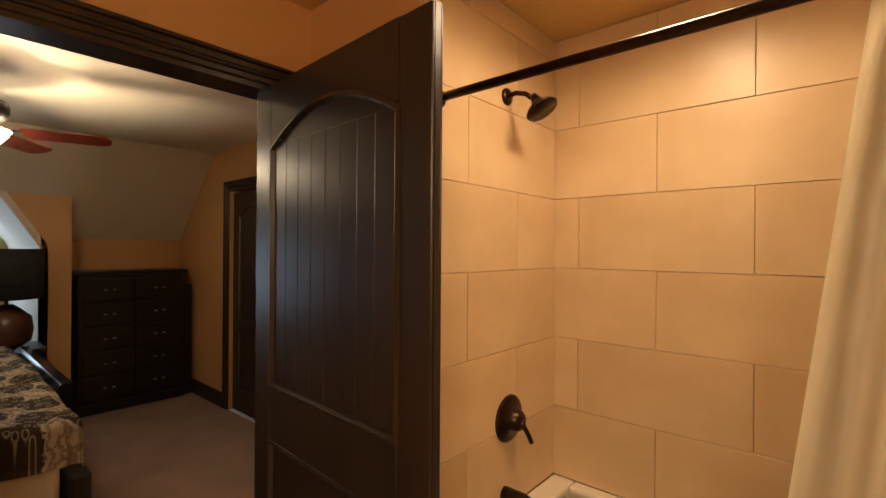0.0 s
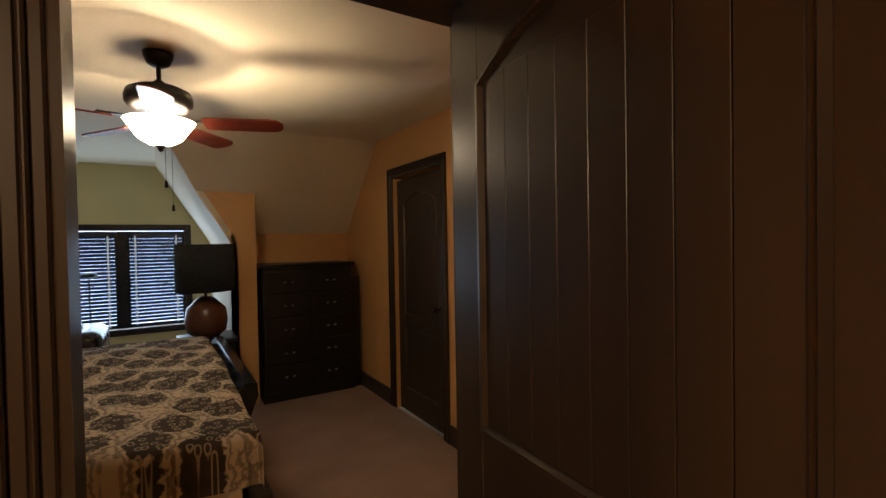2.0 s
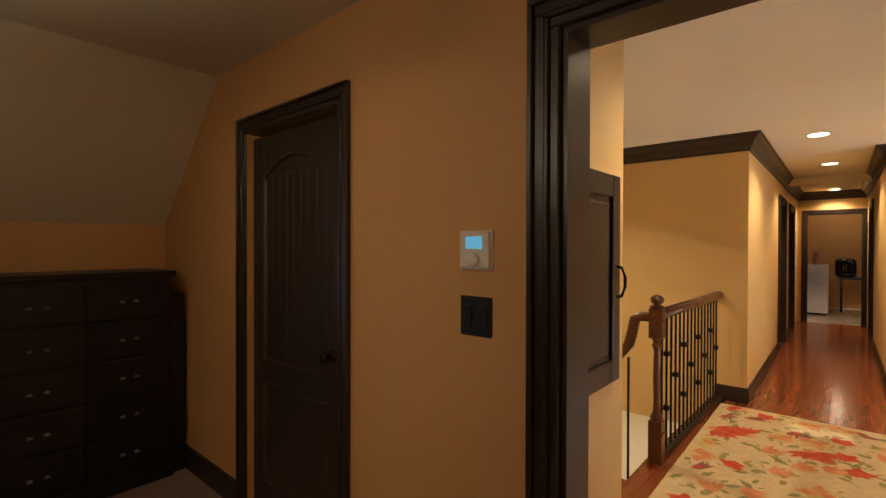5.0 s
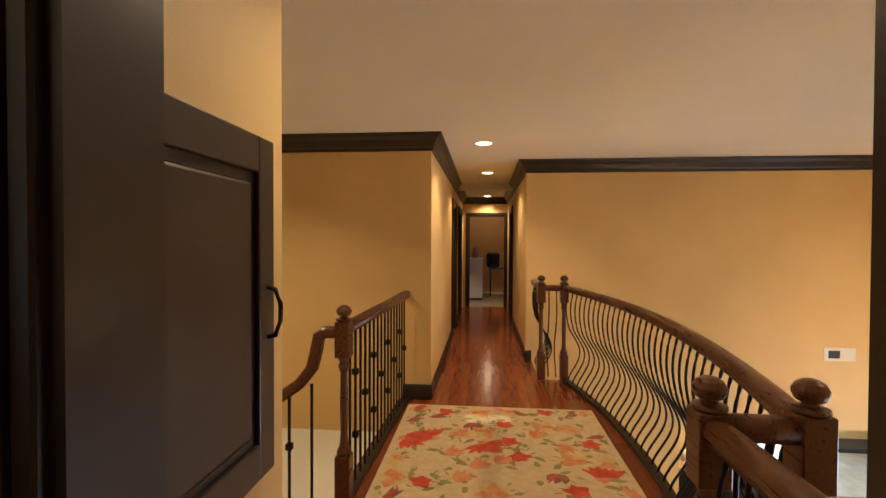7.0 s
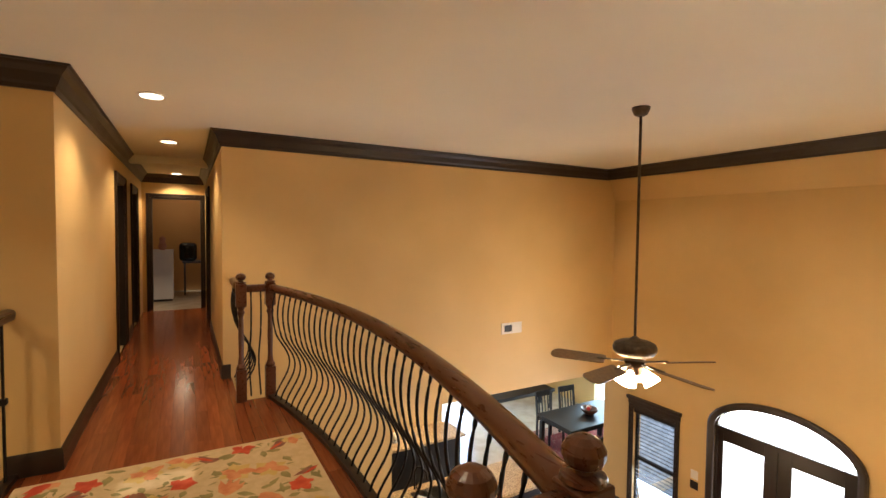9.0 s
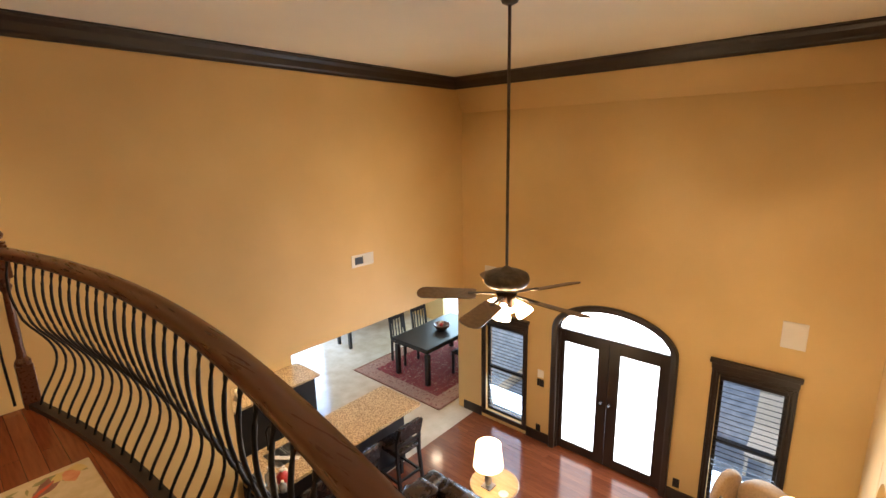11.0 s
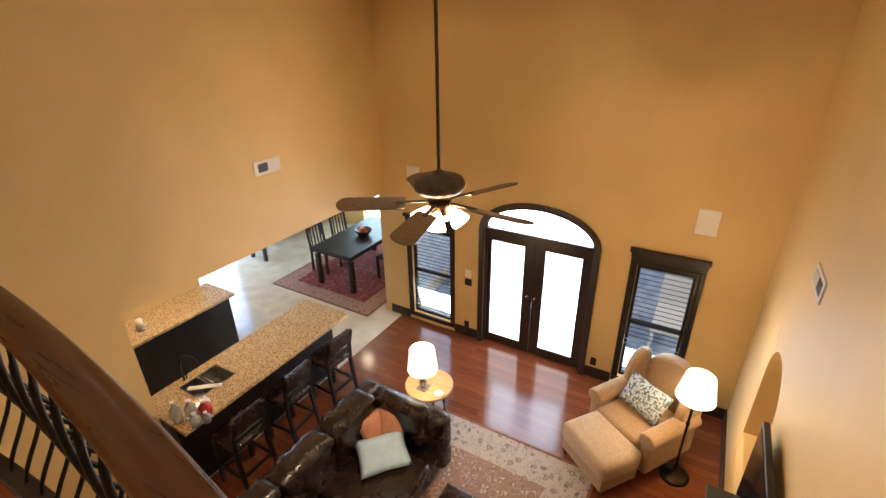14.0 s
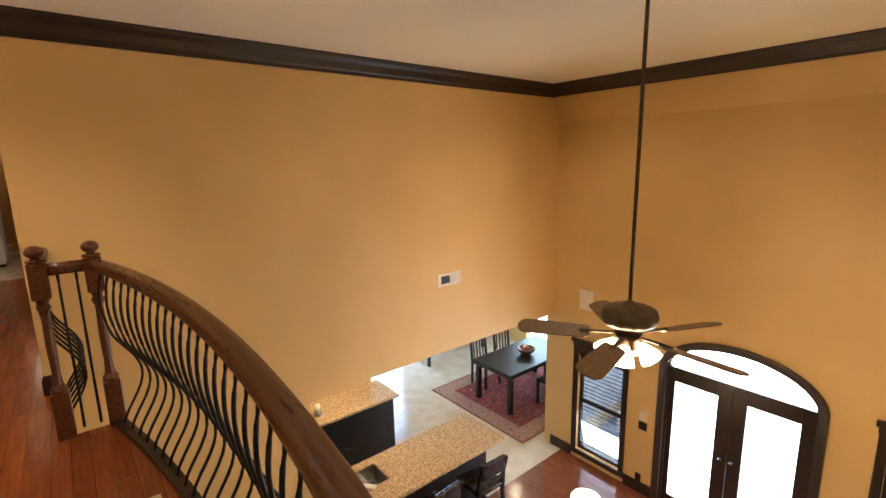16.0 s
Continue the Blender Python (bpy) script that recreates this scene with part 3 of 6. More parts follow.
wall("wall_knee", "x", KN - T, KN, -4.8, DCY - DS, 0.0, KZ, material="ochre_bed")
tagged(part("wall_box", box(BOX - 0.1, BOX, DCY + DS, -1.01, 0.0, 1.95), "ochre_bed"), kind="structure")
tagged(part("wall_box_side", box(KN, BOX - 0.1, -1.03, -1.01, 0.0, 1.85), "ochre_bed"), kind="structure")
tagged(part("wall_south", box(-5.3, BX0, -4.8 - T, -4.8, 0, C), "ochre_bed"), kind="structure")
tagged(part("wall_bath_south", box(BX1, 2.8, -4.8 - T, -4.8, 0, C), "ochre_bed"), kind="structure")
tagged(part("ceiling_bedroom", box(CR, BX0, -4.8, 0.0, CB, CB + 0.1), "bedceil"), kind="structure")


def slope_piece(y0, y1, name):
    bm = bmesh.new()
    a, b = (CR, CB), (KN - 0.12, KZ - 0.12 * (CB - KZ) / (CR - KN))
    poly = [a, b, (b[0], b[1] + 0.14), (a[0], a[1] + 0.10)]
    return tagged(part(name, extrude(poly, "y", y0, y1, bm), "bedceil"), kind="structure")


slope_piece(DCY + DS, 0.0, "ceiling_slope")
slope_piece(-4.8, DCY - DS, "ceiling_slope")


def dormer_y(z):
    return DS if z <= DZ else DS + (DW - DS) * (z - DZ) / (CB - DZ)


# dormer roof: from the window wall forward to where each height meets the room's slope
DX = -5.17


def slope_x(z):
    return CR - (CB - z) * (CR - KN) / (CB - KZ)


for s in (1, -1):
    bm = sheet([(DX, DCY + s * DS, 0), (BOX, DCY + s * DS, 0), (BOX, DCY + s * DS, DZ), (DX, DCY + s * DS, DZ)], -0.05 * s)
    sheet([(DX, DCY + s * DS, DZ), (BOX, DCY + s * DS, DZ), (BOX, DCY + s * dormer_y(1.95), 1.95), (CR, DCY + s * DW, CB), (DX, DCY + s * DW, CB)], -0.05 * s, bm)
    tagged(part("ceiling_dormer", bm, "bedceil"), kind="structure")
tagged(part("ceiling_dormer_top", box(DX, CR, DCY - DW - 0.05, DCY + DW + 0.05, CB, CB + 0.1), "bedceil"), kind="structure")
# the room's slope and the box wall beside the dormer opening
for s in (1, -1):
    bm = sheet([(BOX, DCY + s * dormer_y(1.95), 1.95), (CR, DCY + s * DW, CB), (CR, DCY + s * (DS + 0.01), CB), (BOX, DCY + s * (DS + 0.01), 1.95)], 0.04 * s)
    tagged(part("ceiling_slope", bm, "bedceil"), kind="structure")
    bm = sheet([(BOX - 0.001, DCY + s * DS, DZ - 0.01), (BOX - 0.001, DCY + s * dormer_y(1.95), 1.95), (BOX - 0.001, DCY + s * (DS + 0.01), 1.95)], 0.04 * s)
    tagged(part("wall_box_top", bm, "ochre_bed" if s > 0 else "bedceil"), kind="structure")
wall("wall_dormer", "x", DX - T, DX, DCY - DS - 0.1, DCY + DS + 0.1, 0.0, C + 0.05, [(-2.77, -1.50, 0.51, 1.66)], "sage")

# bathroom
tagged(part("wall_wet", box(0.42, 0.985, -0.965, -0.12, 0, C), "ochre_bed"), kind="structure")
tagged(part("wall_tub_back", box(0.42, 2.8, -0.115, 0.0, 0, C), "ochre"), kind="structure")
tagged(part("wall_tub_end", box(2.56, 2.7, -0.965, -0.115, 0, C), "ochre"), kind="structure")
tagged(part("wall_bath_east", box(2.7, 2.8, -4.8, -0.17, 0, C), "ochre"), kind="structure")

# ---- structure: tall room, kitchen, dining room ----
tagged(part("floor", box(-3.7, WX + 0.1, RY - 0.1, 5.10, G - 0.1, G), "floor_low"), "glossy reddish cherry plank floor of the tall room", "floor", kind="structure")
slab("floor", -3.7, 10.2, 5.10, 11.2, G - 0.1, G - 0.002, "tile_floor")
wall("wall_kitchen_side", "y", LY, LY + T, 0.40, WX, G, C, [(2.23, WX - 0.001, G, -0.70)])
slab("wall_under_landing", -3.7, 0.40, LY, LY + T, G, -0.32, "ochre")
wall("wall_tv_side", "y", RY - T, RY, 1.0, WX, G, C, [(4.10, 4.87, -2.22, -0.82)])
slab("wall_landing_side", 0.42, 1.0, 0.0, 0.14, G, C, "ochre")
slab("wall_landing_side", 1.0, 1.12, 0.0, RY - T, G, C, "ochre")
slab("wall_tv_side_low", -3.7, 0.40, RY - T, RY, G, -0.32, "ochre")
slab("wall_west_low", -3.8, -3.7, 0.3, 10.5, G, -0.32, "ochre")
bm = bmesh.new()
holes = [(1.05, 1.675, -2.66, -1.0), (4.18, 4.855, -2.66, -1.15)]
AY0, AY1, AZ, AT = 2.165, 3.64, -0.95, -0.56    # french door opening, springing and top of its arch
n = 16
cuts = sorted({RY, LY, *[h[0] for h in holes], *[h[1] for h in holes], *[AY0 + (AY1 - AY0) * i / n for i in range(n + 1)]})
for c0, c1 in zip(cuts, cuts[1:]):
    mid = (c0 + c1) / 2
    z = G
    hs = [(h[2], h[3]) for h in holes if h[0] < mid < h[1]]
    if AY0 < mid < AY1:
        u = (mid - (AY0 + AY1) / 2) / ((AY1 - AY0) / 2)
        hs = [(G, AZ + (AT - AZ) * math.sqrt(max(0, 1 - u * u)))]
    for s0, s1 in hs + [(2.0, 2.0)]:
        if s0 - z > 1e-4:
            box(WX, WX + 0.16, c0, c1, z, s0, bm=bm)
        z = s1
tagged(part("wall_doors", bm, "ochre"), kind="structure")
tagged(part("wall_doors_slope", extrude([(WX, 2.0), (WX - 0.18, C - 0.02), (WX - 0.18, C + 0.1), (WX + 0.16, C + 0.1), (WX + 0.16, 2.0)], "y", RY, LY), "ochre"), kind="structure")
NZ = -1.95           # sill of the niche
tagged(part("niche_back", box(4.02, 4.95, RY - 0.50, RY - 0.46, -2.3, -0.6), "ochre"), kind="structure")
tagged(part("niche_reveal", box(4.87, 4.95, RY - 0.46, RY - T, -2.3, -0.6), "ochre"), kind="structure")
tagged(part("niche_reveal", box(4.02, 4.10, RY - 0.46, RY - T, -2.3, -0.6), "ochre"), kind="structure")
tagged(part("niche_sill", box(4.101, 4.869, RY - 0.46, RY - 0.002, -2.219, NZ), "ochre"), kind="structure")
ARCH = [(4.485 - 0.386 * math.cos(math.pi * i / 24), -1.22 + 0.38 * math.sin(math.pi * i / 24)) for i in range(25)]
bm = bmesh.new()
for p, q in zip(ARCH, ARCH[1:]):
    extrude([p, q, (q[0], -0.70), (p[0], -0.70)], "y", RY - 0.46, RY - 0.002, bm)
tagged(part("niche_arch", bm, "ochre"), kind="structure")
# kitchen and dining
slab("ceiling_kitchen", -3.7, 10.2, LY + T, 11.2, -0.50, -0.40, "ceiling")
slab("ceiling_below_landing", -3.7, 0.40, RY, LY, -0.36, -0.325, "ceiling")
wall("wall_kitchen_back", "y", 7.33, 7.45, 0.5, 4.05, G, -0.5)
slab("wall_kitchen_west", 0.4, 0.5, LY + T, 7.33, G, -0.5, "ochre")
wall("wall_far", "y", 10.2, 10.3, 0.5, 10.2, G, -0.5, [(4.6, 6.4, G + 0.1, -0.8)])
slab("wall_far_west", 2.6, 2.7, 7.45, 10.2, G, -0.5, "ochre")
wall("wall_dining_east", "x", 8.7, 8.82, LY, 10.3, G, -0.5, [(5.75, 6.35, -2.35, -0.75), (7.0, 8.1, G, -0.75)])
slab("wall_dining_south", WX + 0.16, 8.82, LY - 0.001, LY + T, G, -0.5, "ochre")

# crown, baseboards
crown_line = [(-3.59, 3.83, C), (-0.60, 3.83, C), (-0.60, 10.0, C), (0.40, 10.0, C), (0.40, LY, C), (WX - 0.18, LY, C), (WX - 0.18, RY, C), (1.0, RY, C), (1.0, 0.14, C), (0.40, 0.14, C)]
run("trim_crown", crown_line, CROWN)
run("trim_crown", [(-0.65, T, C), (-0.65, 0.77, C), (-3.59, 0.77, C)], CROWN)
for p in ([(-0.86, 3.83, 0), (-0.60, 3.83, 0), (-0.60, 6.46, 0)], [(-0.60, 7.44, 0), (-0.60, 8.11, 0)], [(0.40, 7.9, 0), (0.40, LY, 0), (0.47, LY, 0)]):
    run("baseboard", p, BASE)
slab("baseboard", -1.478, HX0 - 0.085, -0.017, 0.0, 0.0, 0.14, "trim")
slab("baseboard", -3.57, -2.465, -0.017, 0.0, 0.0, 0.14, "trim")
slab("baseboard", KN, KN + 0.017, -1.01, -0.017, 0.0, 0.14, "trim")
slab("baseboard", BX0 - 0.017, BX0, DY1 + 0.09, 0.0, 0.0, 0.14, "trim")
for y0, y1 in ((RY, 0.97), (1.76, 2.095), (3.712, 4.1), (4.935, LY)):
    slab("baseboard", WX - 0.017, WX, y0, y1, G, G + 0.15, "trim")
slab("baseboard", 1.0, WX - 0.017, RY, RY + 0.017, G, G + 0.15, "trim")
slab("baseboard", WX - 0.001, WX + 0.16, LY + 0.001, LY + 0.018, G, G + 0.15, "trim")

# casings
casing("door_casing", "y", 0.0, -1, HX0, HX1, 0.0, 2.05, w=0.095, d=0.028)
casing("door_casing", "y", T + 0.02, 1, HX0, HX1, 0.0, 2.05, w=0.05)
casing("door_casing", "y", 0.0, -1, -2.365, -1.565, 0.0, 2.035)
casing("door_casing", "x", BX1, 1, DY0, DY1, 0.0, DH, w=0.072)
casing("door_casing", "x", BX0, -1, DY0, DY1, 0.0, DH)
casing("door_casing", "x", -0.60, 1, 6.55, 7.35, 0.0, 2.05)
casing("door_casing", "x", -0.60, 1, 8.2, 9.0, 0.0, 2.05)
casing("door_casing", "x", 0.40, -1, 8.0, 8.8, 0.0, 2.05)
casing("door_casing", "y", 10.0, -1, -0.46, 0.34, 0.0, 2.05, w=0.075)
casing("window_casing", "x", DX, 1, -2.77, -1.50, 0.51, 1.66, w=0.07, sill=True)
for h in holes:
    casing("window_casing", "x", WX, -1, h[0], h[1], h[2], h[3], w=0.075, head=0.12, sill=True)


def jambs(axis, f0, f1, a0, a1, z1, z0=0.0, t=0.018):
    bm = bmesh.new()
    for p0, p1, q0, q1 in ((a0, a0 + t, z0, z1), (a1 - t, a1, z0, z1), (a0 + t, a1 - t, z1 - t, z1)):
        (box(f0, f1, p0, p1, q0, q1, bm=bm) if axis == "x" else box(p0, p1, f0, f1, q0, q1, bm=bm))
    tagged(part("door_jamb", bm, "trim"), kind="structure")


jambs("y", -0.004, T + 0.024, HX0, HX1, 2.05)
jambs("x", BX0 - 0.004, BX1 + 0.004, DY0, DY1, DH)
jambs("y", 9.996, 10.124, -0.46, 0.34, 2.05)
jambs("x", -0.724, -0.596, 6.55, 7.35, 2.05)
jambs("x", -0.724, -0.596, 8.2, 9.0, 2.05)
jambs("x", 0.396, 0.524, 8.0, 8.8, 2.05)


# ---- doors ----
def panel_door(name, w, h, label, at, rz, arch=True, handle=None, category="door", kind="", mat="door", rails=(0.72, 0.84), knob_z=0.95):
    """A moulded door leaf from x = 0 to w, thickness along y (0..0.035): a tall planked panel with an arched top over a lower panel."""
    d = thing(name, label, category, at, rz, kind=kind)
    t, st = 0.035, 0.115
    zs = (0.20, rails[0], rails[1], h - 0.22)          # panels' bottoms and tops
    bm = box(0, w, 0.009, t - 0.009, 0, h)
    for y0, y1 in ((0, 0.009), (t - 0.009, t)):
        for b in ((0, st, 0, h), (w - st, w, 0, h), (st, w - st, 0, zs[0]), (st, w - st, zs[1], zs[2])):
            box(b[0], b[1], y0, y1, b[2], b[3], bevel=0.003, seg=1, bm=bm)
        n = 10
        for i in range(n):
            x0, x1 = st + (w - 2 * st) * i / n, st + (w - 2 * st) * (i + 1) / n
            u = ((x0 + x1) / 2 - w / 2) / (w / 2 - st)
            z = zs[3] + (0.10 * (1 - u * u) if arch else 0.1)
            box(x0, x1, y0, y1, z, h, bm=bm)
    part("leaf", bm, mat, d)
    for y, s in ((0.0, 1), (t, -1)):
        bm = bmesh.new()
        for z0, z1, a in ((zs[0], zs[1], False), (zs[2], zs[3], arch)):
            pts = [(st, z0), (w - st, z0), (w - st, z1)]
            if a:
                pts += [(st + (w - 2 * st) * (1 - i / 12), z1 + 0.10 * (1 - (2 * (1 - i / 12) - 1) ** 2)) for i in range(1, 12)]
            pts += [(st, z1)]
            sweep([(p, y + s * 0.004, q) for p, q in pts], [(-0.012, -0.006), (0.012, -0.006), (0.008, 0.006), (-0.004, 0.009)], bm, up=Vector((0, -s, 0)), closed=True)
        part("panel_moulding", bm, mat, d)
        k = 8
        for i in range(k):
            x0 = st + 0.018 + (w - 2 * st - 0.036) * i / k
            x1 = st + 0.018 + (w - 2 * st - 0.036) * (i + 1) / k
            yy = (0.005, 0.0092) if s > 0 else (t - 0.0092, t - 0.005)
            part("plank", box(x0 + 0.001, x1 - 0.001, yy[0], yy[1], zs[2] + 0.015, zs[3] + 0.01, bevel=0.001, seg=1), mat, d)
    if handle:
        for s, y in ((-1, 0.0), (1, t)):
            kb = lathe([(0.030, 0), (0.030, 0.006), (0.012, 0.010), (0.010, 0.035), (0.024, 0.045), (0.028, 0.058), (0.020, 0.070), (0.0, 0.073)])
            bmesh.ops.rotate(kb, verts=kb.verts, matrix=Matrix.Rotation(radians(90 if s < 0 else -90), 3, "X"))
            bmesh.ops.translate(kb, verts=kb.verts, vec=(handle, y, knob_z))
            part("door_knob", kb, "bronze", d, "oiled bronze round knob", smooth=True)
    return d


# the bathroom door stands open square to its wall; hinged at the doorway's edge
panel_door("bathroom_door", 0.895, 2.05, "dark espresso panelled door standing open beside the tub", (0.362, -1.145, 0.008), -3.5, handle=0.82, mat="door_bath_toned", rails=(0.84, 1.03), knob_z=0.86)
panel_door("closet_door", 0.775, 2.00, "closed dark espresso closet door in the ochre bedroom wall", (-2.352, 0.028, 0.01), 0, handle=0.72)
panel_door("hall_door", 0.76, 2.02, "dark hall door standing ajar", (-0.70, 7.33, 0.01), 200)
panel_door("hall_door", 0.76, 2.02, "dark hall door standing ajar", (-0.70, 8.98, 0.01), 200)

# wall cupboard door with a pull, on the landing
cup = thing("wall_cupboard", "dark raised-panel cupboard door set in the landing wall", "cupboard", (-0.65, 0.145, 0.915))
cw, ch = 0.525, 0.805
bm = box(0.001, 0.012, 0.0, cw, 0, ch)
for b in ((0, 0.075, 0, ch), (cw - 0.075, cw, 0, ch), (0.075, cw - 0.075, 0, 0.085), (0.075, cw - 0.075, ch - 0.085, ch)):
    box(0.012, 0.026, b[0], b[1], b[2], b[3], bevel=0.004, bm=bm)
part("frame", bm, "door", cup)
part("panel", box(0.012, 0.022, 0.10, cw - 0.10, 0.11, ch - 0.11, bevel=0.008), "door", cup)
hp = [(0.026, cw - 0.035, 0.33), (0.045, cw - 0.035, 0.335), (0.058, cw - 0.035, 0.37), (0.058, cw - 0.035, 0.41), (0.045, cw - 0.035, 0.445), (0.026, cw - 0.035, 0.45)]
part("handle", tube(hp, 0.006), "bronze", cup, "bronze bow pull", smooth=True)


# ---- windows and french doors ----
def sash_window(y0, y1, z0, z1, label, slats=25):
    w = thing("window", label, "window", (WX + 0.05, 0, 0), kind="structure")
    bm = bmesh.new()
    zm = (z0 + z1) / 2
    for a in ((y0, y0 + 0.035, z0, z1), (y1 - 0.035, y1, z0, z1), (y0, y1, z0, z0 + 0.04), (y0, y1, z1 - 0.04, z1), (y0, y1, zm - 0.02, zm + 0.02)):
        box(0, 0.05, a[0], a[1], a[2], a[3], bm=bm)
    part("window_frame", bm, "black", w)
    for a, b in ((z0 + 0.04, zm - 0.02), (zm + 0.02, z1 - 0.04)):
        part("pane", box(0.02, 0.026, y0 + 0.035, y1 - 0.035, a, b), "glass", w).visible_shadow = False
    bl = thing("window_blind", "raised-slat dark wooden venetian blind in the window", "blind", (WX - 0.012 + 0.03, 0, 0))
    part("head_rail", box(-0.02, 0.015, y0 + 0.005, y1 - 0.005, z1 - 0.05, z1 - 0.005), "black", bl)
    me = None
    for i in range(slats):
        z = z1 - 0.07 - (z1 - z0 - 0.1) * i / slats
        if me is None:
            s = part("slat", box(-0.009, 0.009, y0 + 0.01, y1 - 0.01, -0.0010, 0.0010), "black", bl)
            me = s.data
        else:
            s = new("slat", me)
            s.parent = bl
        s.location.z, s.rotation_euler.y = z, radians(4)
    return w


sash_window(1.05, 1.675, -2.66, -1.0, "double-hung window with dark frame and view of the yard")
sash_window(4.18, 4.855, -2.66, -1.15, "double-hung window with dark frame beside the doors")


def arch_pts(y0, y1, z, top, k=24):
    c, h = (y0 + y1) / 2, (y1 - y0) / 2
    return [(c - h * math.cos(math.pi * i / k), z + (top - z) * math.sin(math.pi * i / k)) for i in range(k + 1)]


fd = thing("french_doors", "pair of dark glazed french doors under an arched transom, glowing with daylight", "door", (WX, 0, 0), kind="structure")
sec = [(-0.04, -0.012), (0.04, -0.012), (0.04, 0.03), (0.02, 0.04), (-0.02, 0.03), (-0.04, 0.02)]
bm = bmesh.new()
path = [(-0.012, AY0 - 0.03, G)] + [(-0.012, y, z) for y, z in arch_pts(AY0 - 0.03, AY1 + 0.03, AZ, AT + 0.03)] + [(-0.012, AY1 + 0.03, G)]
sweep(path, sec, bm, up=Vector((-1, 0, 0)))
part("door_casing", bm, "trim", fd)
bm = bmesh.new()
box(0.02, 0.13, AY0, AY0 + 0.03, G, AZ, bm=bm)
box(0.02, 0.13, AY1 - 0.03, AY1, G, AZ, bm=bm)
box(0.0, 0.13, AY0, AY1, AZ - 0.04, AZ + 0.02, bm=bm)
part("door_frame", bm, "trim", fd)
for i, (y0, y1) in enumerate(((AY0 + 0.03, 2.925), (2.93, AY1 - 0.03))):
    bm = bmesh.new()
    g0, g1 = (2.31, 2.785) if i == 0 else (3.075, 3.55)
    for a in ((y0, g0, G + 0.01, AZ - 0.04), (g1, y1, G + 0.01, AZ - 0.04), (g0, g1, G + 0.01, -2.66), (g0, g1, -1.13, AZ - 0.04)):
        box(0.05, 0.095, a[0], a[1], a[2], a[3], bevel=0.003, seg=1, bm=bm)
    lf = part("door", bm, "trim", fd)
    part("pane", box(0.066, 0.072, g0 - 0.005, g1 + 0.005, -2.665, -1.125), "pane_glow", lf, "opaque pane with the daylight put in as glow")
    kb = lathe([(0.02, 0), (0.008, 0.01), (0.008, 0.03), (0.02, 0.045), (0.0, 0.06)])
    bmesh.ops.rotate(kb, verts=kb.verts, matrix=Matrix.Rotation(radians(-90), 3, "Y"))
    bmesh.ops.translate(kb, verts=kb.verts, vec=(0.05, 2.875 if i == 0 else 2.985, -1.85))
    part("door_knob", kb, "bronze", lf, smooth=True)
bm = bmesh.new()
pts = arch_pts(AY0 + 0.03, AY1 - 0.03, AZ + 0.02, AT - 0.02)
f = [bm.verts.new((0.07, y, z)) for y, z in pts]
bm.faces.new(f)
bmesh.ops.solidify(bm, geom=bm.faces[:], thickness=0.006)
part("pane", bm, "pane_glow", fd, "arched transom pane with the daylight put in as glow")
bm = bmesh.new()
sweep([(0.05, y, z) for y, z in arch_pts(AY0 + 0.012, AY1 - 0.012, AZ + 0.02, AT - 0.012)], [(-0.02, -0.02), (0.02, -0.02), (0.02, 0.03), (-0.02, 0.03)], bm, up=Vector((-1, 0, 0)))
part("transom_frame", bm, "trim", fd)

# dormer window with slatted blinds
dw = thing("window", "pair of dark-framed dormer windows", "window", (DX - 0.06, 0, 0), kind="structure")
for y0, y1 in ((-2.77, -2.175), (-2.095, -1.50)):
    bm = bmesh.new()
    for a in ((y0, y0 + 0.03, 0.52, 1.65), (y1 - 0.03, y1, 0.52, 1.65), (y0, y1, 0.52, 0.56), (y0, y1, 1.61, 1.65), (y0, y1, 1.07, 1.10)):
        box(0, 0.04, a[0], a[1], a[2], a[3], bm=bm)
    part("window_frame", bm, "black", dw)
    part("pane", box(0.01, 0.016, y0 + 0.03, y1 - 0.03, 0.56, 1.61), "glass", dw).visible_shadow = False
    bl = thing("window_blind", "dark wooden venetian blind with open slats and cream ladder tapes", "blind", (DX + 0.012, 0, 0), group="dormer blinds")
    part("head_rail", box(-0.02, 0.02, y0 + 0.01, y1 - 0.01, 1.60, 1.645), "black", bl)
    me = None
    for i in range(25):
        z = 1.585 - 1.03 * i / 25
        if me is None:
            s = part("slat", box(-0.022, 0.022, -0.275, 0.275, -0.0016, 0.0016), "black", bl)
            me = s.data
        else:
            s = new("slat", me)
            s.parent = bl
        s.location, s.rotation_euler.y = (0, (y0 + y1) / 2, z), radians(-56)
    for yy in (y0 + 0.09, y1 - 0.09):
        part("ladder_tape", box(0.022, 0.0235, yy - 0.008, yy + 0.008, 0.55, 1.60), "white", bl)
part("mullion", box(0.0, 0.05, -2.175, -2.095, 0.52, 1.65), "black", dw)


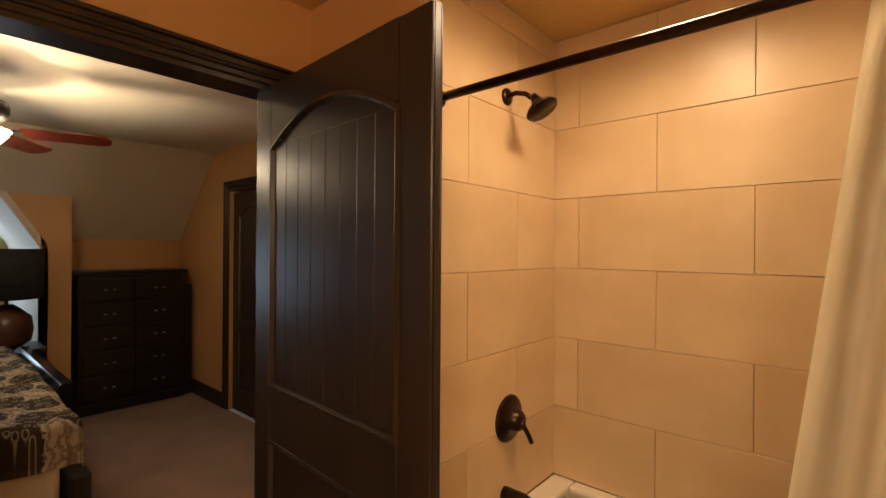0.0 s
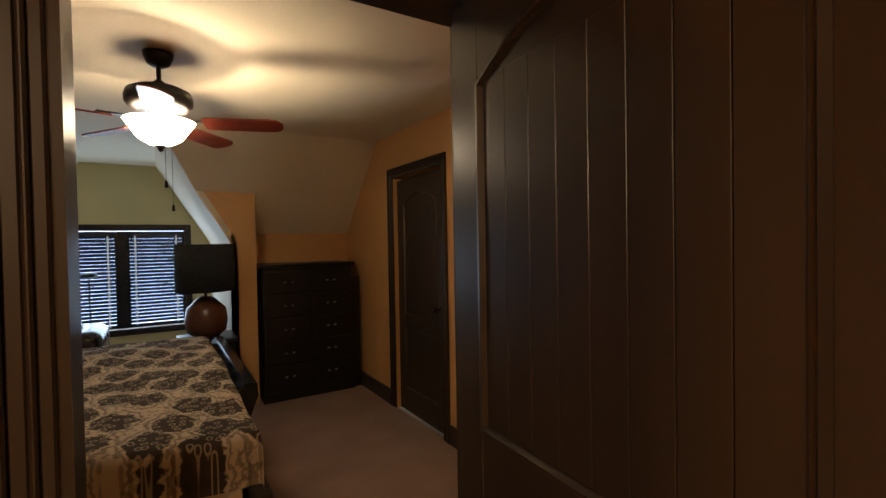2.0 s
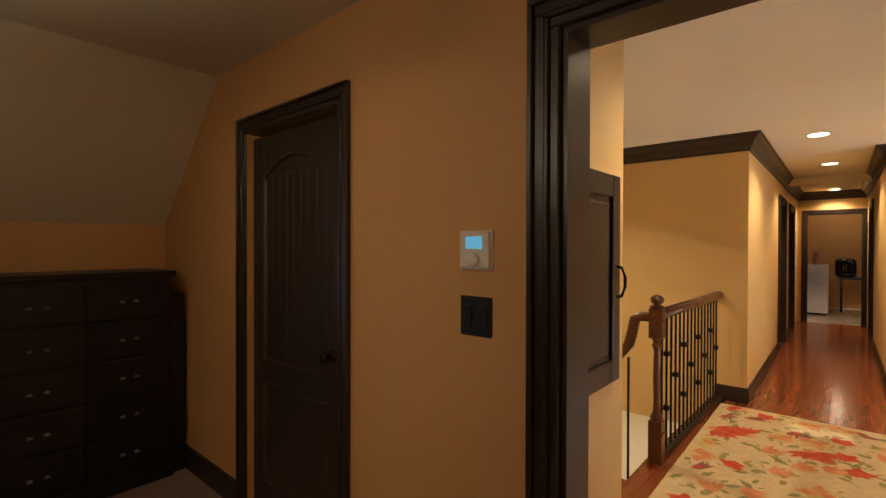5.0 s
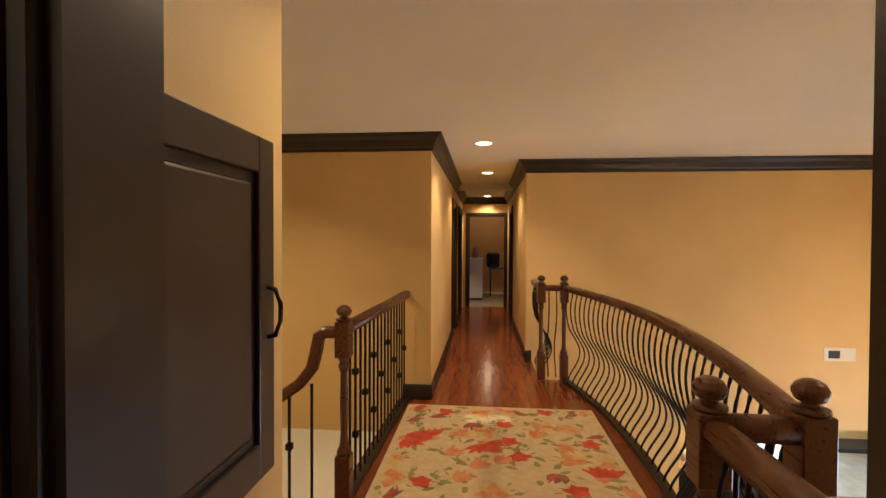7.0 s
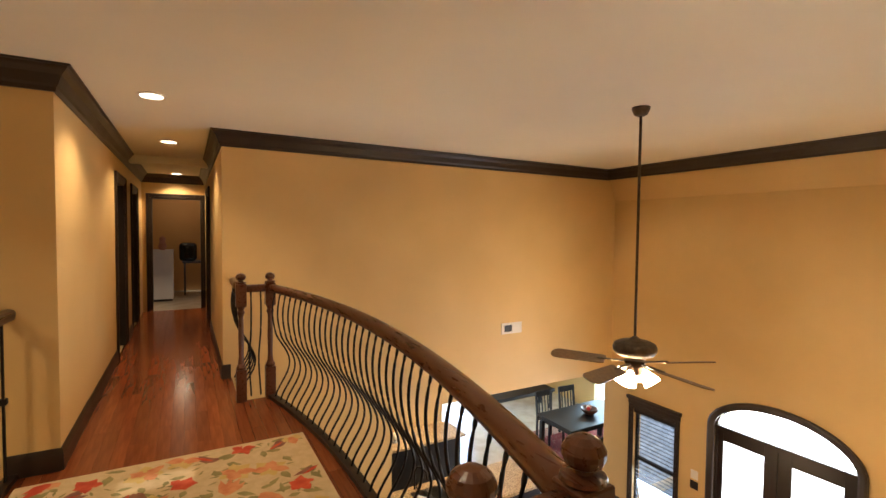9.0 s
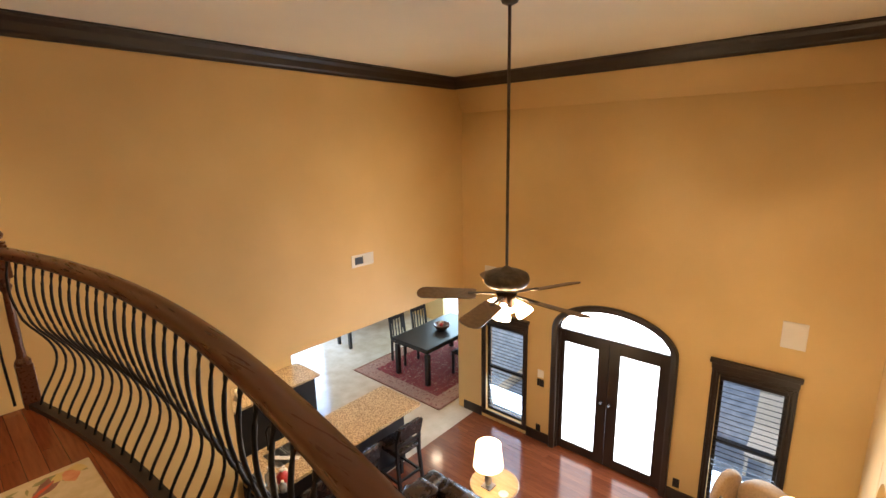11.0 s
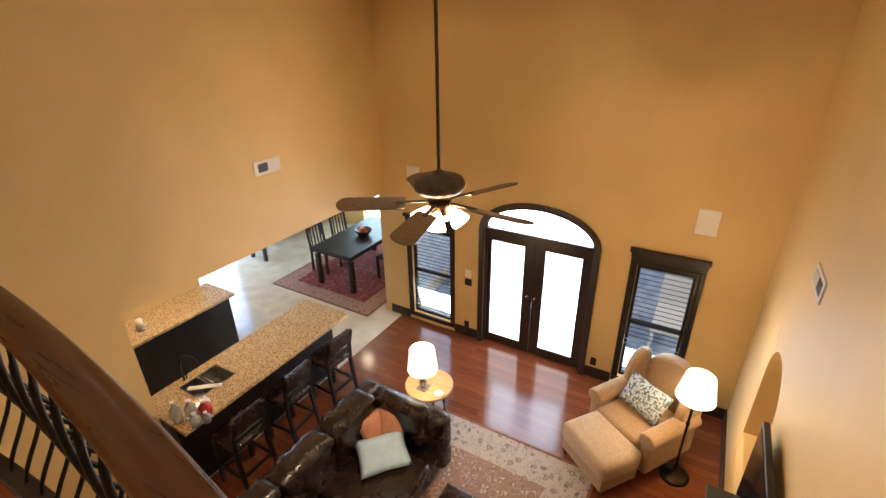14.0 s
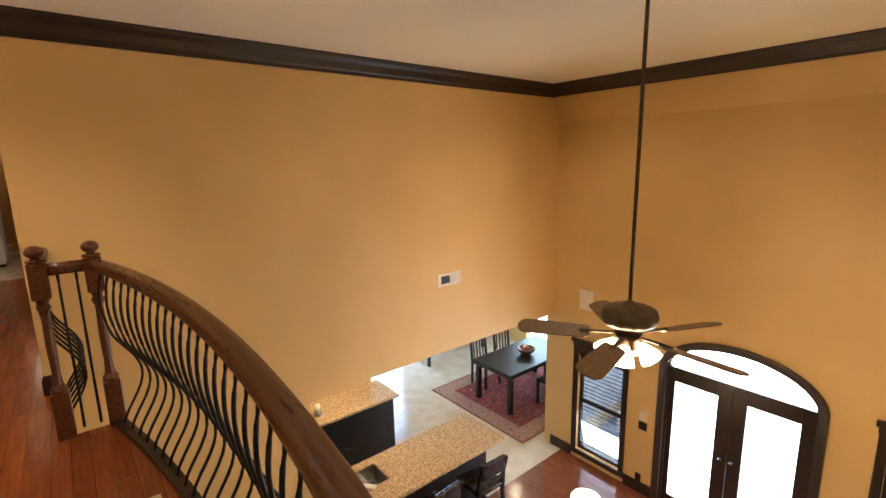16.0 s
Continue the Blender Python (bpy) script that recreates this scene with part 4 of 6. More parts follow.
# ---- balustrades ----
def newel(parent, x, y, z0, h=1.10, w=0.085, name="newel_post"):
    bm = box(x - w / 2, x + w / 2, y - w / 2, y + w / 2, z0, z0 + 0.28, bevel=0.004, seg=1)
    lathe([(0.038, 0.28), (0.042, 0.30), (0.026, 0.33), (0.020, 0.40), (0.024, 0.56), (0.020, 0.74), (0.034, 0.78), (0.024, 0.80), (0.036, 0.83)], (x, y, z0), 14, bm)
    box(x - w / 2, x + w / 2, y - w / 2, y + w / 2, z0 + 0.83, z0 + h - 0.09, bevel=0.004, seg=1, bm=bm)
    lathe([(0.040, 0), (0.046, 0.006), (0.044, 0.014), (0.022, 0.020), (0.020, 0.026), (0.036, 0.036), (0.043, 0.052), (0.043, 0.062), (0.034, 0.078), (0.018, 0.088), (0.0, 0.092)], (x, y, z0 + h - 0.09), 18, bm)
    return part(name, bm, "rail", parent, smooth=False)


RAILSEC = [(-0.030, -0.030), (0.030, -0.030), (0.034, -0.012), (0.036, 0.010), (0.026, 0.028), (0.0, 0.034), (-0.026, 0.028), (-0.036, 0.010), (-0.034, -0.012)]
bal = thing("balustrade_bowed", "bowed mahogany handrail on bellied black iron balusters along the landing", "railing", (0, 0, 0))
ys = [NY0 + (NY1 - NY0) * i / 40 for i in range(41)]
arc = [(bow(y) + 0.0, y, 0.985) for y in ys]
part("handrail", sweep(arc, RAILSEC), "rail", bal, "curved mahogany handrail", smooth=True)
part("shoe_rail", sweep([(bow(y) - 0.01, y, 0.016) for y in ys], [(-0.03, -0.016), (0.03, -0.016), (0.03, 0.016), (-0.03, 0.016)]), "trim", bal)
for x, y in ((0.75, NY0), (0.497, NY0), (0.74, NY1), (0.50, NY1)):
    newel(bal, x, y, 0.0, 1.12)
for p, q in (((0.497, NY0), (0.75, NY0)), ((0.50, NY1), (0.74, NY1))):
    part("handrail", sweep([(*p, 0.985), (*q, 0.985)], RAILSEC), "rail", bal, smooth=True)
for p, q in (((0.497, NY0), (0.497, 0.15)), ((0.50, NY1), (0.50, LY))):
    part("handrail", sweep([(*p, 0.985), (*q, 0.985)], RAILSEC), "rail", bal, smooth=True)


def belly(depth=0.13, z1=0.96):
    """Iron bar that swells outward low down."""
    pts = []
    for i in range(23):
        u = i / 22
        s = math.sin(math.pi * min(1, u / 0.62)) ** 1.5 if u < 0.62 else -0.20 * math.sin(math.pi * (u - 0.62) / 0.38)
        pts.append((depth * s, 0, 0.03 + (z1 - 0.03) * u))
    bm = tube(pts, 0.0075, 6)
    return bm


proto = part("baluster", belly(), "iron", bal, smooth=True)
nb = 34
for i in range(nb):
    y = NY0 + (NY1 - NY0) * (i + 1) / (nb + 1)
    dx = (bow(y + 0.05) - bow(y - 0.05)) / 0.1
    o = proto if i == 0 else new("baluster", proto.data)
    o.parent = bal
    o.location, o.rotation_euler = (bow(y) - 0.005, y, 0), (0, 0, -math.atan(dx))
for y0, y1, k in ((NY0, 0.15, 6), (NY1, LY, 6)):
    for i in range(k):
        y = y0 + (y1 - y0) * (i + 1) / (k + 1)
        o = new("baluster", proto.data)
        o.parent, o.location = bal, (0.498, y, 0)
for y in (NY0, NY1):
    for x in (0.58, 0.66):
        o = new("baluster", proto.data)
        o.parent, o.location, o.rotation_euler = bal, (x, y, 0), (0, 0, radians(-90 if y < 2 else 90))

strt = thing("balustrade_straight", "straight mahogany handrail on black iron balusters with knuckles beside the stairwell", "railing")
LX = -0.885
lp = [(LX, 2.08), (-0.83, 3.83)]
part("handrail", sweep([(*lp[0], 0.985), (*lp[1], 0.985)], RAILSEC), "rail", strt, smooth=True)
part("shoe_rail", sweep([(*lp[0], 0.016), (*lp[1], 0.016)], [(-0.03, -0.016), (0.03, -0.016), (0.03, 0.016), (-0.03, 0.016)]), "trim", strt)
newel(strt, LX, 2.08, 0.0, 1.12)


def bar(h, knots):
    bm = box(-0.0065, 0.0065, -0.0065, 0.0065, 0.0, h)
    for z in knots:
        box(-0.019, 0.019, -0.019, 0.019, z - 0.019, z + 0.019, bevel=0.007, bm=bm)
    return bm


bars = [part("baluster", bar(0.94, k), "iron", strt) for k in ([], [0.66, 0.28], [], [0.47])]
for o in bars:
    o.location = (0, 0, -50)
nb = 16
for i in range(nb):
    u = (i + 1) / (nb + 1)
    src = bars[i % 4]
    o = src if i < 4 else new("baluster", src.data)
    o.parent = strt
    o.location = (lp[0][0] + (lp[1][0] - lp[0][0]) * u, lp[0][1] + (lp[1][1] - lp[0][1]) * u, 0.03)

# stairs going down to the left with their rail
stairs = thing("stairs", "dark wooden stairs going down from the landing", "stairs", kind="structure")
n = 15
for i in range(n):
    z = -(i + 1) * (-G) / (n + 1)
    x = -0.95 - 0.25 * i
    if x - 0.25 < -3.6:
        break
    part("tread", box(x - 0.28, x, 0.772, 2.06, z - 0.035, z, bevel=0.006, seg=1), "floor_up", stairs)
    part("riser", box(x - 0.018, x, 0.772, 2.05, z, z + 0.14), "trim", stairs)
srail = thing("stair_rail", "mahogany stair handrail dropping in a gooseneck from the newel post", "railing")
pts = [(LX, 2.08, 0.97), (-0.99, 2.08, 0.965), (-1.03, 2.08, 0.94), (-1.045, 2.08, 0.86), (-1.07, 2.08, 0.76), (-1.14, 2.08, 0.67), (-2.8, 2.08, -0.50)]
part("handrail", sweep(pts, RAILSEC), "rail", srail, smooth=True)
for i in range(13):
    x = -1.06 - 0.13 * i
    zt = 0.70 if i == 0 else 0.67 - (-1.14 - x) * 1.17 / 1.66
    zb = -(int((-0.95 - x) / 0.25) + 1) * (-G) / (n + 1)
    o = part("baluster", bar(zt - zb - 0.02, [0.5] if i % 3 == 1 else []), "iron", srail)
    o.location = (x, 2.08 - 0.03, zb)


# ---- rugs ----
def rug(name, label, x0, x1, y0, y1, z, inner, border, bw, rz=0.0):
    cx, cy = (x0 + x1) / 2, (y0 + y1) / 2
    r = thing(name, label, "rug", (cx, cy, z), rz)
    w, h = (x1 - x0) / 2, (y1 - y0) / 2
    if border:
        part("border", box(-w, w, -h, h, 0, 0.009, bevel=0.003, seg=1), border, r)
        part("edge_binding", sweep([(-w, -h, 0.007), (w, -h, 0.007), (w, h, 0.007), (-w, h, 0.007)], [(-0.014, -0.007), (0.014, -0.007), (0.014, 0.007), (-0.014, 0.007)], closed=True), "plum_wool", r)
        part("field", box(-w + bw, w - bw, -h + bw, h - bw, 0.0092, 0.0115), inner, r)
    else:
        part("weave", box(-w, w, -h, h, 0, 0.012, bevel=0.004, seg=1), inner, r)
    return r


def flowers(parent, hw, hh):
    """Woven flowers, leaves and stems over the rug, one joined mesh a colour."""
    rnd = random.Random(7)
    bms = {k: bmesh.new() for k in ("red_wool", "rust_wool", "green_wool", "gold_wool", "plum_wool")}
    z = {"green_wool": 0.0125, "gold_wool": 0.0128, "plum_wool": 0.0131, "rust_wool": 0.0134, "red_wool": 0.0137}

    def petal(key, x, y, a, l, w, k=6):
        l, w = l * 1.3, w * 1.35
        bm = bms[key]
        c, s = math.cos(a), math.sin(a)
        pts = []
        for i in range(k + 1):
            u = i / k
            pts.append((u * l, w * math.sin(math.pi * u ** 0.8) * (1 + 0.25 * rnd.uniform(-1, 1))))
        pts += [(p, -q * rnd.uniform(0.7, 1.1)) for p, q in pts[-2:0:-1]]
        vs = []
        for p, q in pts:
            X, Y = x + p * c - q * s, y + p * s + q * c
            if abs(X) > hw - 0.01 or abs(Y) > hh - 0.01:
                return
            vs.append(bm.verts.new((X, Y, z[key] + rnd.uniform(0, 0.0002))))
        bm.faces.new(vs)

    spots = []

    for _ in range(900):
        x, y = rnd.uniform(-hw, hw), rnd.uniform(-hh, hh)
        if all((x - u) ** 2 + (y - v) ** 2 > 0.185 ** 2 for u, v in spots):
            spots.append((x, y))
    for i, (x, y) in enumerate(spots):
        kind = i % 5
        a0 = rnd.uniform(0, 6.28)
        for k in range(5):
            t = a0 + 0.5 * k
            petal("green_wool", x + 0.03 * k * math.cos(t), y + 0.03 * k * math.sin(t), t, 0.045, 0.006, 3)
        for k in range(4):
            petal("green_wool", x + rnd.uniform(-0.12, 0.12), y + rnd.uniform(-0.12, 0.12), rnd.uniform(0, 6.28), rnd.uniform(0.05, 0.10), rnd.uniform(0.012, 0.02))
        if kind == 0:
            for k in range(9):
                petal("red_wool", x, y, a0 + k * 0.36, rnd.uniform(0.10, 0.15), 0.026)
            for k in range(4):
                petal("rust_wool", x, y, a0 + math.pi + k * 0.5, 0.06, 0.02)
        elif kind == 1:
            for k in range(7):
                petal("rust_wool" if k % 2 else "gold_wool", x, y, a0 + k * 0.9, rnd.uniform(0.07, 0.10), 0.030)
        elif kind == 2:
            for k in range(5):
                petal("red_wool", x, y, a0 + k * 1.25, rnd.uniform(0.05, 0.08), 0.026)
        elif kind == 3:
            for k in range(3):
                petal("plum_wool", x + 0.02 * k, y, a0 + k * 0.35, rnd.uniform(0.09, 0.14), 0.022)
            petal("red_wool", x, y, a0 + 0.2, 0.11, 0.010)
        else:
            for k in range(4):
                petal("rust_wool", x, y, a0 + k * 0.3, rnd.uniform(0.10, 0.15), 0.020)
    names = {"red_wool": "red_motif", "rust_wool": "rust_motif", "green_wool": "olive_motif", "gold_wool": "gold_motif", "plum_wool": "plum_motif"}
    for k, bm in bms.items():
        tagged(part(names[k], bm, k, parent), kind="stuff")


runner = rug("runner_rug", "cream wool rug with red and rust flowers on the wooden landing", -0.78, 0.83, 0.50, 3.66, 0.001, "wool", None, 0)
flowers(runner, 0.80, 1.57)
rug("persian_rug", "faded pink and cream persian rug on the wooden floor", 1.5, 4.47, 1.56, 3.62, G + 0.001, "rug_pale", "rug_pale_border", 0.42)
rug("dining_rug", "red persian rug under the dining table", 5.66, 8.4, 5.58, 7.82, G + 0.001, "rug_red", "rug_red_border", 0.30)


# ---- ceiling fans ----
def fan(name, label, at, drop, blades, r_in, r_out, bladew, mat_blade, motor, radius, sag=0.0, pitch=11, top=C):
    f = thing(name, label, "ceiling fan", (at[0], at[1], top))
    zc = -drop
    part("canopy", lathe([(0.022, -0.07), (0.05, -0.055), (0.065, -0.02), (0.068, 0.0)]), motor, f, smooth=True)
    part("downrod", lathe([(0.011, zc + 0.03), (0.011, -0.06)], seg=10), motor, f, smooth=True)
    part("motor", lathe([(radius * 0.55, zc - 0.12), (radius * 0.85, zc - 0.115), (radius * 0.98, zc - 0.09), (radius, zc - 0.06), (radius * 0.93, zc - 0.03), (radius * 0.70, zc - 0.012), (radius * 0.28, zc), (0.018, zc + 0.025)], seg=28), motor, f, smooth=True)
    zb = zc - 0.125 - sag
    for a in blades:
        bm = box(radius * 0.5, r_in + 0.06, -0.016, 0.016, -0.004, 0.004, bevel=0.003, seg=1)
        arm = part("blade_arm", bm, motor, f)
        arm.location.z, arm.rotation_euler.z = zb, radians(a)
        k = 7
        top = [(r_in, -bladew * 0.38), (r_in + 0.03, -bladew * 0.45)] + [(r_out - 0.06 + 0.06 * math.cos(t), bladew * 0.5 * math.sin(t)) for t in [-math.pi / 2 + math.pi * i / k for i in range(k + 1)]] + [(r_in + 0.03, bladew * 0.45), (r_in, bladew * 0.38)]
        b = part("blade", prism(top, -0.004, 0.004), mat_blade, f)
        b.location.z, b.rotation_euler = zb - 0.008, (radians(pitch), 0, radians(a))
    return f, zb


bigfan, zb = fan("ceiling_fan", "brown five-blade ceiling fan with lit glass shades on a long rod", (3.16, 2.64), C - 0.67, [-168, -96, -24, 48, 122], 0.22, 0.66, 0.148, "blade", "aged_bronze", 0.165, sag=0.055, pitch=-14)
part("light_fitter", lathe([(0.05, zb - 0.10), (0.075, zb - 0.07), (0.06, zb - 0.03), (0.08, zb + 0.01)]), "bronze", bigfan, smooth=True)
for a in (20, 110, 200, 290):
    g = lathe([(0.064, -0.11), (0.060, -0.085), (0.045, -0.05), (0.028, -0.017), (0.020, 0.0)], seg=18)
    s = part("glass_shade", g, "glow", bigfan, "lit frosted bell glass", smooth=True)
    s.location = (0.075 * math.cos(radians(a)), 0.075 * math.sin(radians(a)), zb - 0.055)
    s.rotation_euler = (0, radians(-38), radians(a))
bedfan, zb = fan("ceiling_fan", "bedroom ceiling fan with cherry blades and a lit glass bowl", (-1.33, -1.76), 0.16, [-2, 70, 142, 214, 286], 0.20, 0.58, 0.13, "red_blade", "black", 0.15, sag=0.045, pitch=-13, top=CB)
bowl = lathe([(0.0, -0.455), (0.05, -0.447), (0.095, -0.42), (0.128, -0.375), (0.150, -0.342), (0.156, -0.333)], seg=28)
bmesh.ops.delete(bowl, geom=[max(bowl.faces, key=lambda q: q.calc_center_median().z)], context="FACES_ONLY")
part("light_bowl", bowl, "glow_bed", bedfan, "lit alabaster glass bowl", smooth=True)
part("finial", lathe([(0.0, -0.485), (0.012, -0.475), (0.016, -0.46), (0.03, -0.452)], seg=12), "black", bedfan, smooth=True)
part("light_fitter", lathe([(0.012, -0.452), (0.012, -0.33), (0.03, -0.31), (0.05, -0.30), (0.05, -0.28)], seg=20), "steel", bedfan, smooth=True)
for a, l in ((10, 0.16), (150, 0.26)):
    x, y = 0.10 * math.cos(radians(a)), 0.10 * math.sin(radians(a))
    bm = lathe([(0.001, -0.48 - l), (0.001, -0.32)], (x, y, 0), 6)
    lathe([(0.0, -0.03), (0.008, -0.025), (0.006, 0.0), (0.001, 0.01)], (x, y, -0.48 - l), 8, bm)
    part("pull_chain", bm, "bronze", bedfan)

# can lights in the hall ceiling
for x, y in CANS:
    c = thing("recessed_light", "lit round recessed ceiling light with white trim ring", "ceiling light", (x, y, C), group="recessed lights")
    part("trim_ring", lathe([(0.095, -0.008), (0.10, -0.004), (0.10, 0.0)], seg=24), "white", c)
    part("lens", lathe([(0.075, -0.0115), (0.075, -0.0085)], seg=24), "can", c, "glowing lens")


# ---- bathroom ----
tub = thing("bathtub", "ivory bathtub in the tiled alcove", "bathtub", (0, 0.06, 0))
part("apron", box(1.0, 2.55, -0.98, -0.90, 0.0, 0.54, bevel=0.02), "tub", tub)
bm = bmesh.new()
for a in ((1.0, 1.10, -0.90, -0.17), (2.45, 2.55, -0.90, -0.17), (1.10, 2.45, -0.90, -0.86), (1.10, 2.45, -0.25, -0.17)):
    box(a[0], a[1], a[2], a[3], 0.45, 0.54, bevel=0.012, bm=bm)
part("rim", bm, "tub", tub)
bm = bmesh.new()
v = [bm.verts.new(p) for p in ((1.10, -0.86, 0.52), (2.45, -0.86, 0.52), (2.45, -0.25, 0.52), (1.10, -0.25, 0.52), (1.22, -0.78, 0.10), (2.30, -0.78, 0.10), (2.30, -0.33, 0.10), (1.22, -0.33, 0.10))]
for q in ((0, 1, 5, 4), (1, 2, 6, 5), (2, 3, 7, 6), (3, 0, 4, 7), (4, 5, 6, 7)):
    bm.faces.new([v[i] for i in q])
bmesh.ops.solidify(bm, geom=bm.faces[:], thickness=-0.02)
part("basin", bm, "tub", tub)
rod = thing("shower_rod", "oil-rubbed bronze shower curtain rod", "curtain rod", (0, -0.89, 1.968))
part("rod", tube([(1.0 + 1.55 * i / 16, -0.02 * (i / 16) * (1 - i / 16), 0) for i in range(17)], 0.0135, 12), "bronze", rod, smooth=True)
for x in (1.006, 2.545):
    bm = lathe([(0.030, -0.012), (0.030, 0.0), (0.018, 0.012)], seg=16)
    bmesh.ops.rotate(bm, verts=bm.verts, matrix=Matrix.Rotation(radians(90 if x < 2 else -90), 3, "Y"))
    bmesh.ops.translate(bm, verts=bm.verts, vec=(x, 0, 0))
    part("flange", bm, "bronze", rod, smooth=True)
sh = thing("shower_fixture", "oil-rubbed bronze shower head on a bent arm", "shower head", (1.008, -0.522, 2.065))
part("arm", tube([(0, 0, 0), (0.04, 0, 0.005), (0.08, 0, -0.006), (0.11, 0, -0.03)], 0.009, 10), "bronze", sh, smooth=True)
fl = lathe([(0.032, 0), (0.030, 0.008), (0.014, 0.012)], seg=16)
bmesh.ops.rotate(fl, verts=fl.verts, matrix=Matrix.Rotation(radians(90), 3, "Y"))
part("flange", fl, "bronze", sh, smooth=True)
hd = lathe([(0.056, -0.024), (0.059, -0.018), (0.050, -0.008), (0.026, 0.008), (0.016, 0.030), (0.013, 0.045)], seg=24)
bmesh.ops.rotate(hd, verts=hd.verts, matrix=Matrix.Rotation(radians(-32), 3, "Y"))
bmesh.ops.translate(hd, verts=hd.verts, vec=(0.135, 0, -0.058))
part("head", hd, "bronze", sh, smooth=True)
va = thing("shower_valve", "round oil-rubbed bronze shower valve plate with lever", "faucet", (1.008, -0.494, 0.878))
pl = lathe([(0.088, 0), (0.086, 0.006), (0.075, 0.012), (0.040, 0.016), (0.036, 0.05), (0.026, 0.06)], seg=28)
bmesh.ops.rotate(pl, verts=pl.verts, matrix=Matrix.Rotation(radians(90), 3, "Y"))
part("plate", pl, "bronze", va, smooth=True)
part("lever", tube([(0.055, 0, 0), (0.065, 0.03, -0.05), (0.072, 0.045, -0.085)], 0.009, 8), "bronze", va, smooth=True)
sp = thing("tub_spout", "oil-rubbed bronze tub spout", "faucet", (1.008, -0.52, 0.61))
part("spout", sweep([(0, 0, 0), (0.08, 0, 0), (0.13, 0, -0.015), (0.145, 0, -0.045)], ring(0.026, 12)), "bronze", sp, smooth=True)
cur = thing("shower_curtain", "cream shower curtain gathered on the rod", "curtain", (0, -0.905, 0))
bm = bmesh.new()
nx, nz = 60, 14


def rodbow(x):
    u = (x - 1.0) / 1.55
    return 0.02 * u * (1 - u)


vs = []
for j in range(nz + 1):
    z = 0.12 + (1.94 - 0.12) * j / nz
    row = []
    for i in range(nx + 1):
        u = i / nx
        spread = 1.0 + 0.42 * (1 - j / nz)
        x = 2.52 - (1 - u) * 0.54 * spread
        row.append(bm.verts.new((x, -rodbow(x) + 0.035 * math.sin(u * 44) * (0.75 + 0.4 * (1 - j / nz)) + 0.015 * math.sin(u * 17 + j * 0.25), z)))
    vs.append(row)
for j in range(nz):
    for i in range(nx):
        bm.faces.new((vs[j][i], vs[j][i + 1], vs[j + 1][i + 1], vs[j + 1][i]))
bmesh.ops.solidify(bm, geom=bm.faces[:], thickness=0.003)
part("cloth", bm, "curtain", cur, smooth=True)
for i in range(9):
    x = 2.04 + 0.055 * i
    part("ring", tube([(x, 0.015 - rodbow(x) + 0.022 * math.cos(a), 1.968 + 0.022 * math.sin(a)) for a in [2 * math.pi * k / 10 for k in range(11)]], 0.002, 5), "bronze", cur)

# ---- bedroom ----
bed = thing("bed", "king bed on a black sleigh frame with a cream mattress", "bed", (0, 0, 0))
bx0, bx1, by0, by1, bz = -2.50, -0.42, -3.60, -1.50, 0.82
part("mattress", box(bx0 + 0.04, bx1 - 0.03, by0, by1 - 0.04, 0.36, bz - 0.05, bevel=0.05, seg=3), "sheet", bed)
part("side_rail", box(bx1 - 0.07, bx1 - 0.01, by0, by1, 0.10, 0.36, bevel=0.01), "black", bed)
part("side_rail", box(bx0 + 0.01, bx0 + 0.07, by0, by1, 0.10, 0.36, bevel=0.01), "black", bed)
prof = [(by1 - 0.02, 0.0), (by1 + 0.05, 0.0), (by1 + 0.05, 0.40), (by1 + 0.075, 0.58), (by1 + 0.13, 0.72), (by1 + 0.125, 0.78), (by1 + 0.07, 0.79), (by1 + 0.03, 0.74), (by1 + 0.0, 0.58), (by1 - 0.02, 0.40)]
for lx in (bx0 + 0.05, bx1 - 0.06):
    part("leg", box(lx - 0.03, lx + 0.03, by0, by0 + 0.06, 0, 0.12), "black", bed)
    part("leg", box(lx - 0.03, lx + 0.03, by1 - 0.07, by1 - 0.01, 0, 0.12), "black", bed)
part("footboard", extrude(prof, "x", bx0 - 0.02, -1.12), "footboard", bed, "glossy black sleigh footboard")
part("end_rail", box(-1.119, bx1 - 0.02, by1 - 0.02, by1 + 0.06, 0.0, 0.56, bevel=0.015), "black", bed)
prof = [(by0 + 0.02, 0.05), (by0 - 0.05, 0.05), (by0 - 0.05, 0.8), (by0 - 0.08, 1.1), (by0 - 0.20, 1.3), (by0 - 0.12, 1.34), (by0 - 0.03, 1.2), (by0 + 0.02, 0.8)]
part("headboard", extrude(prof, "x", bx0 - 0.02, bx1 + 0.02), "black", bed, "dark sleigh headboard")
comf = thing("comforter", "puffy printed comforter in brown and cream medallions draped over the bed", "bedding", (0, 0, 0))
bm = bmesh.new()
nx, ny = 56, 60
grid = []
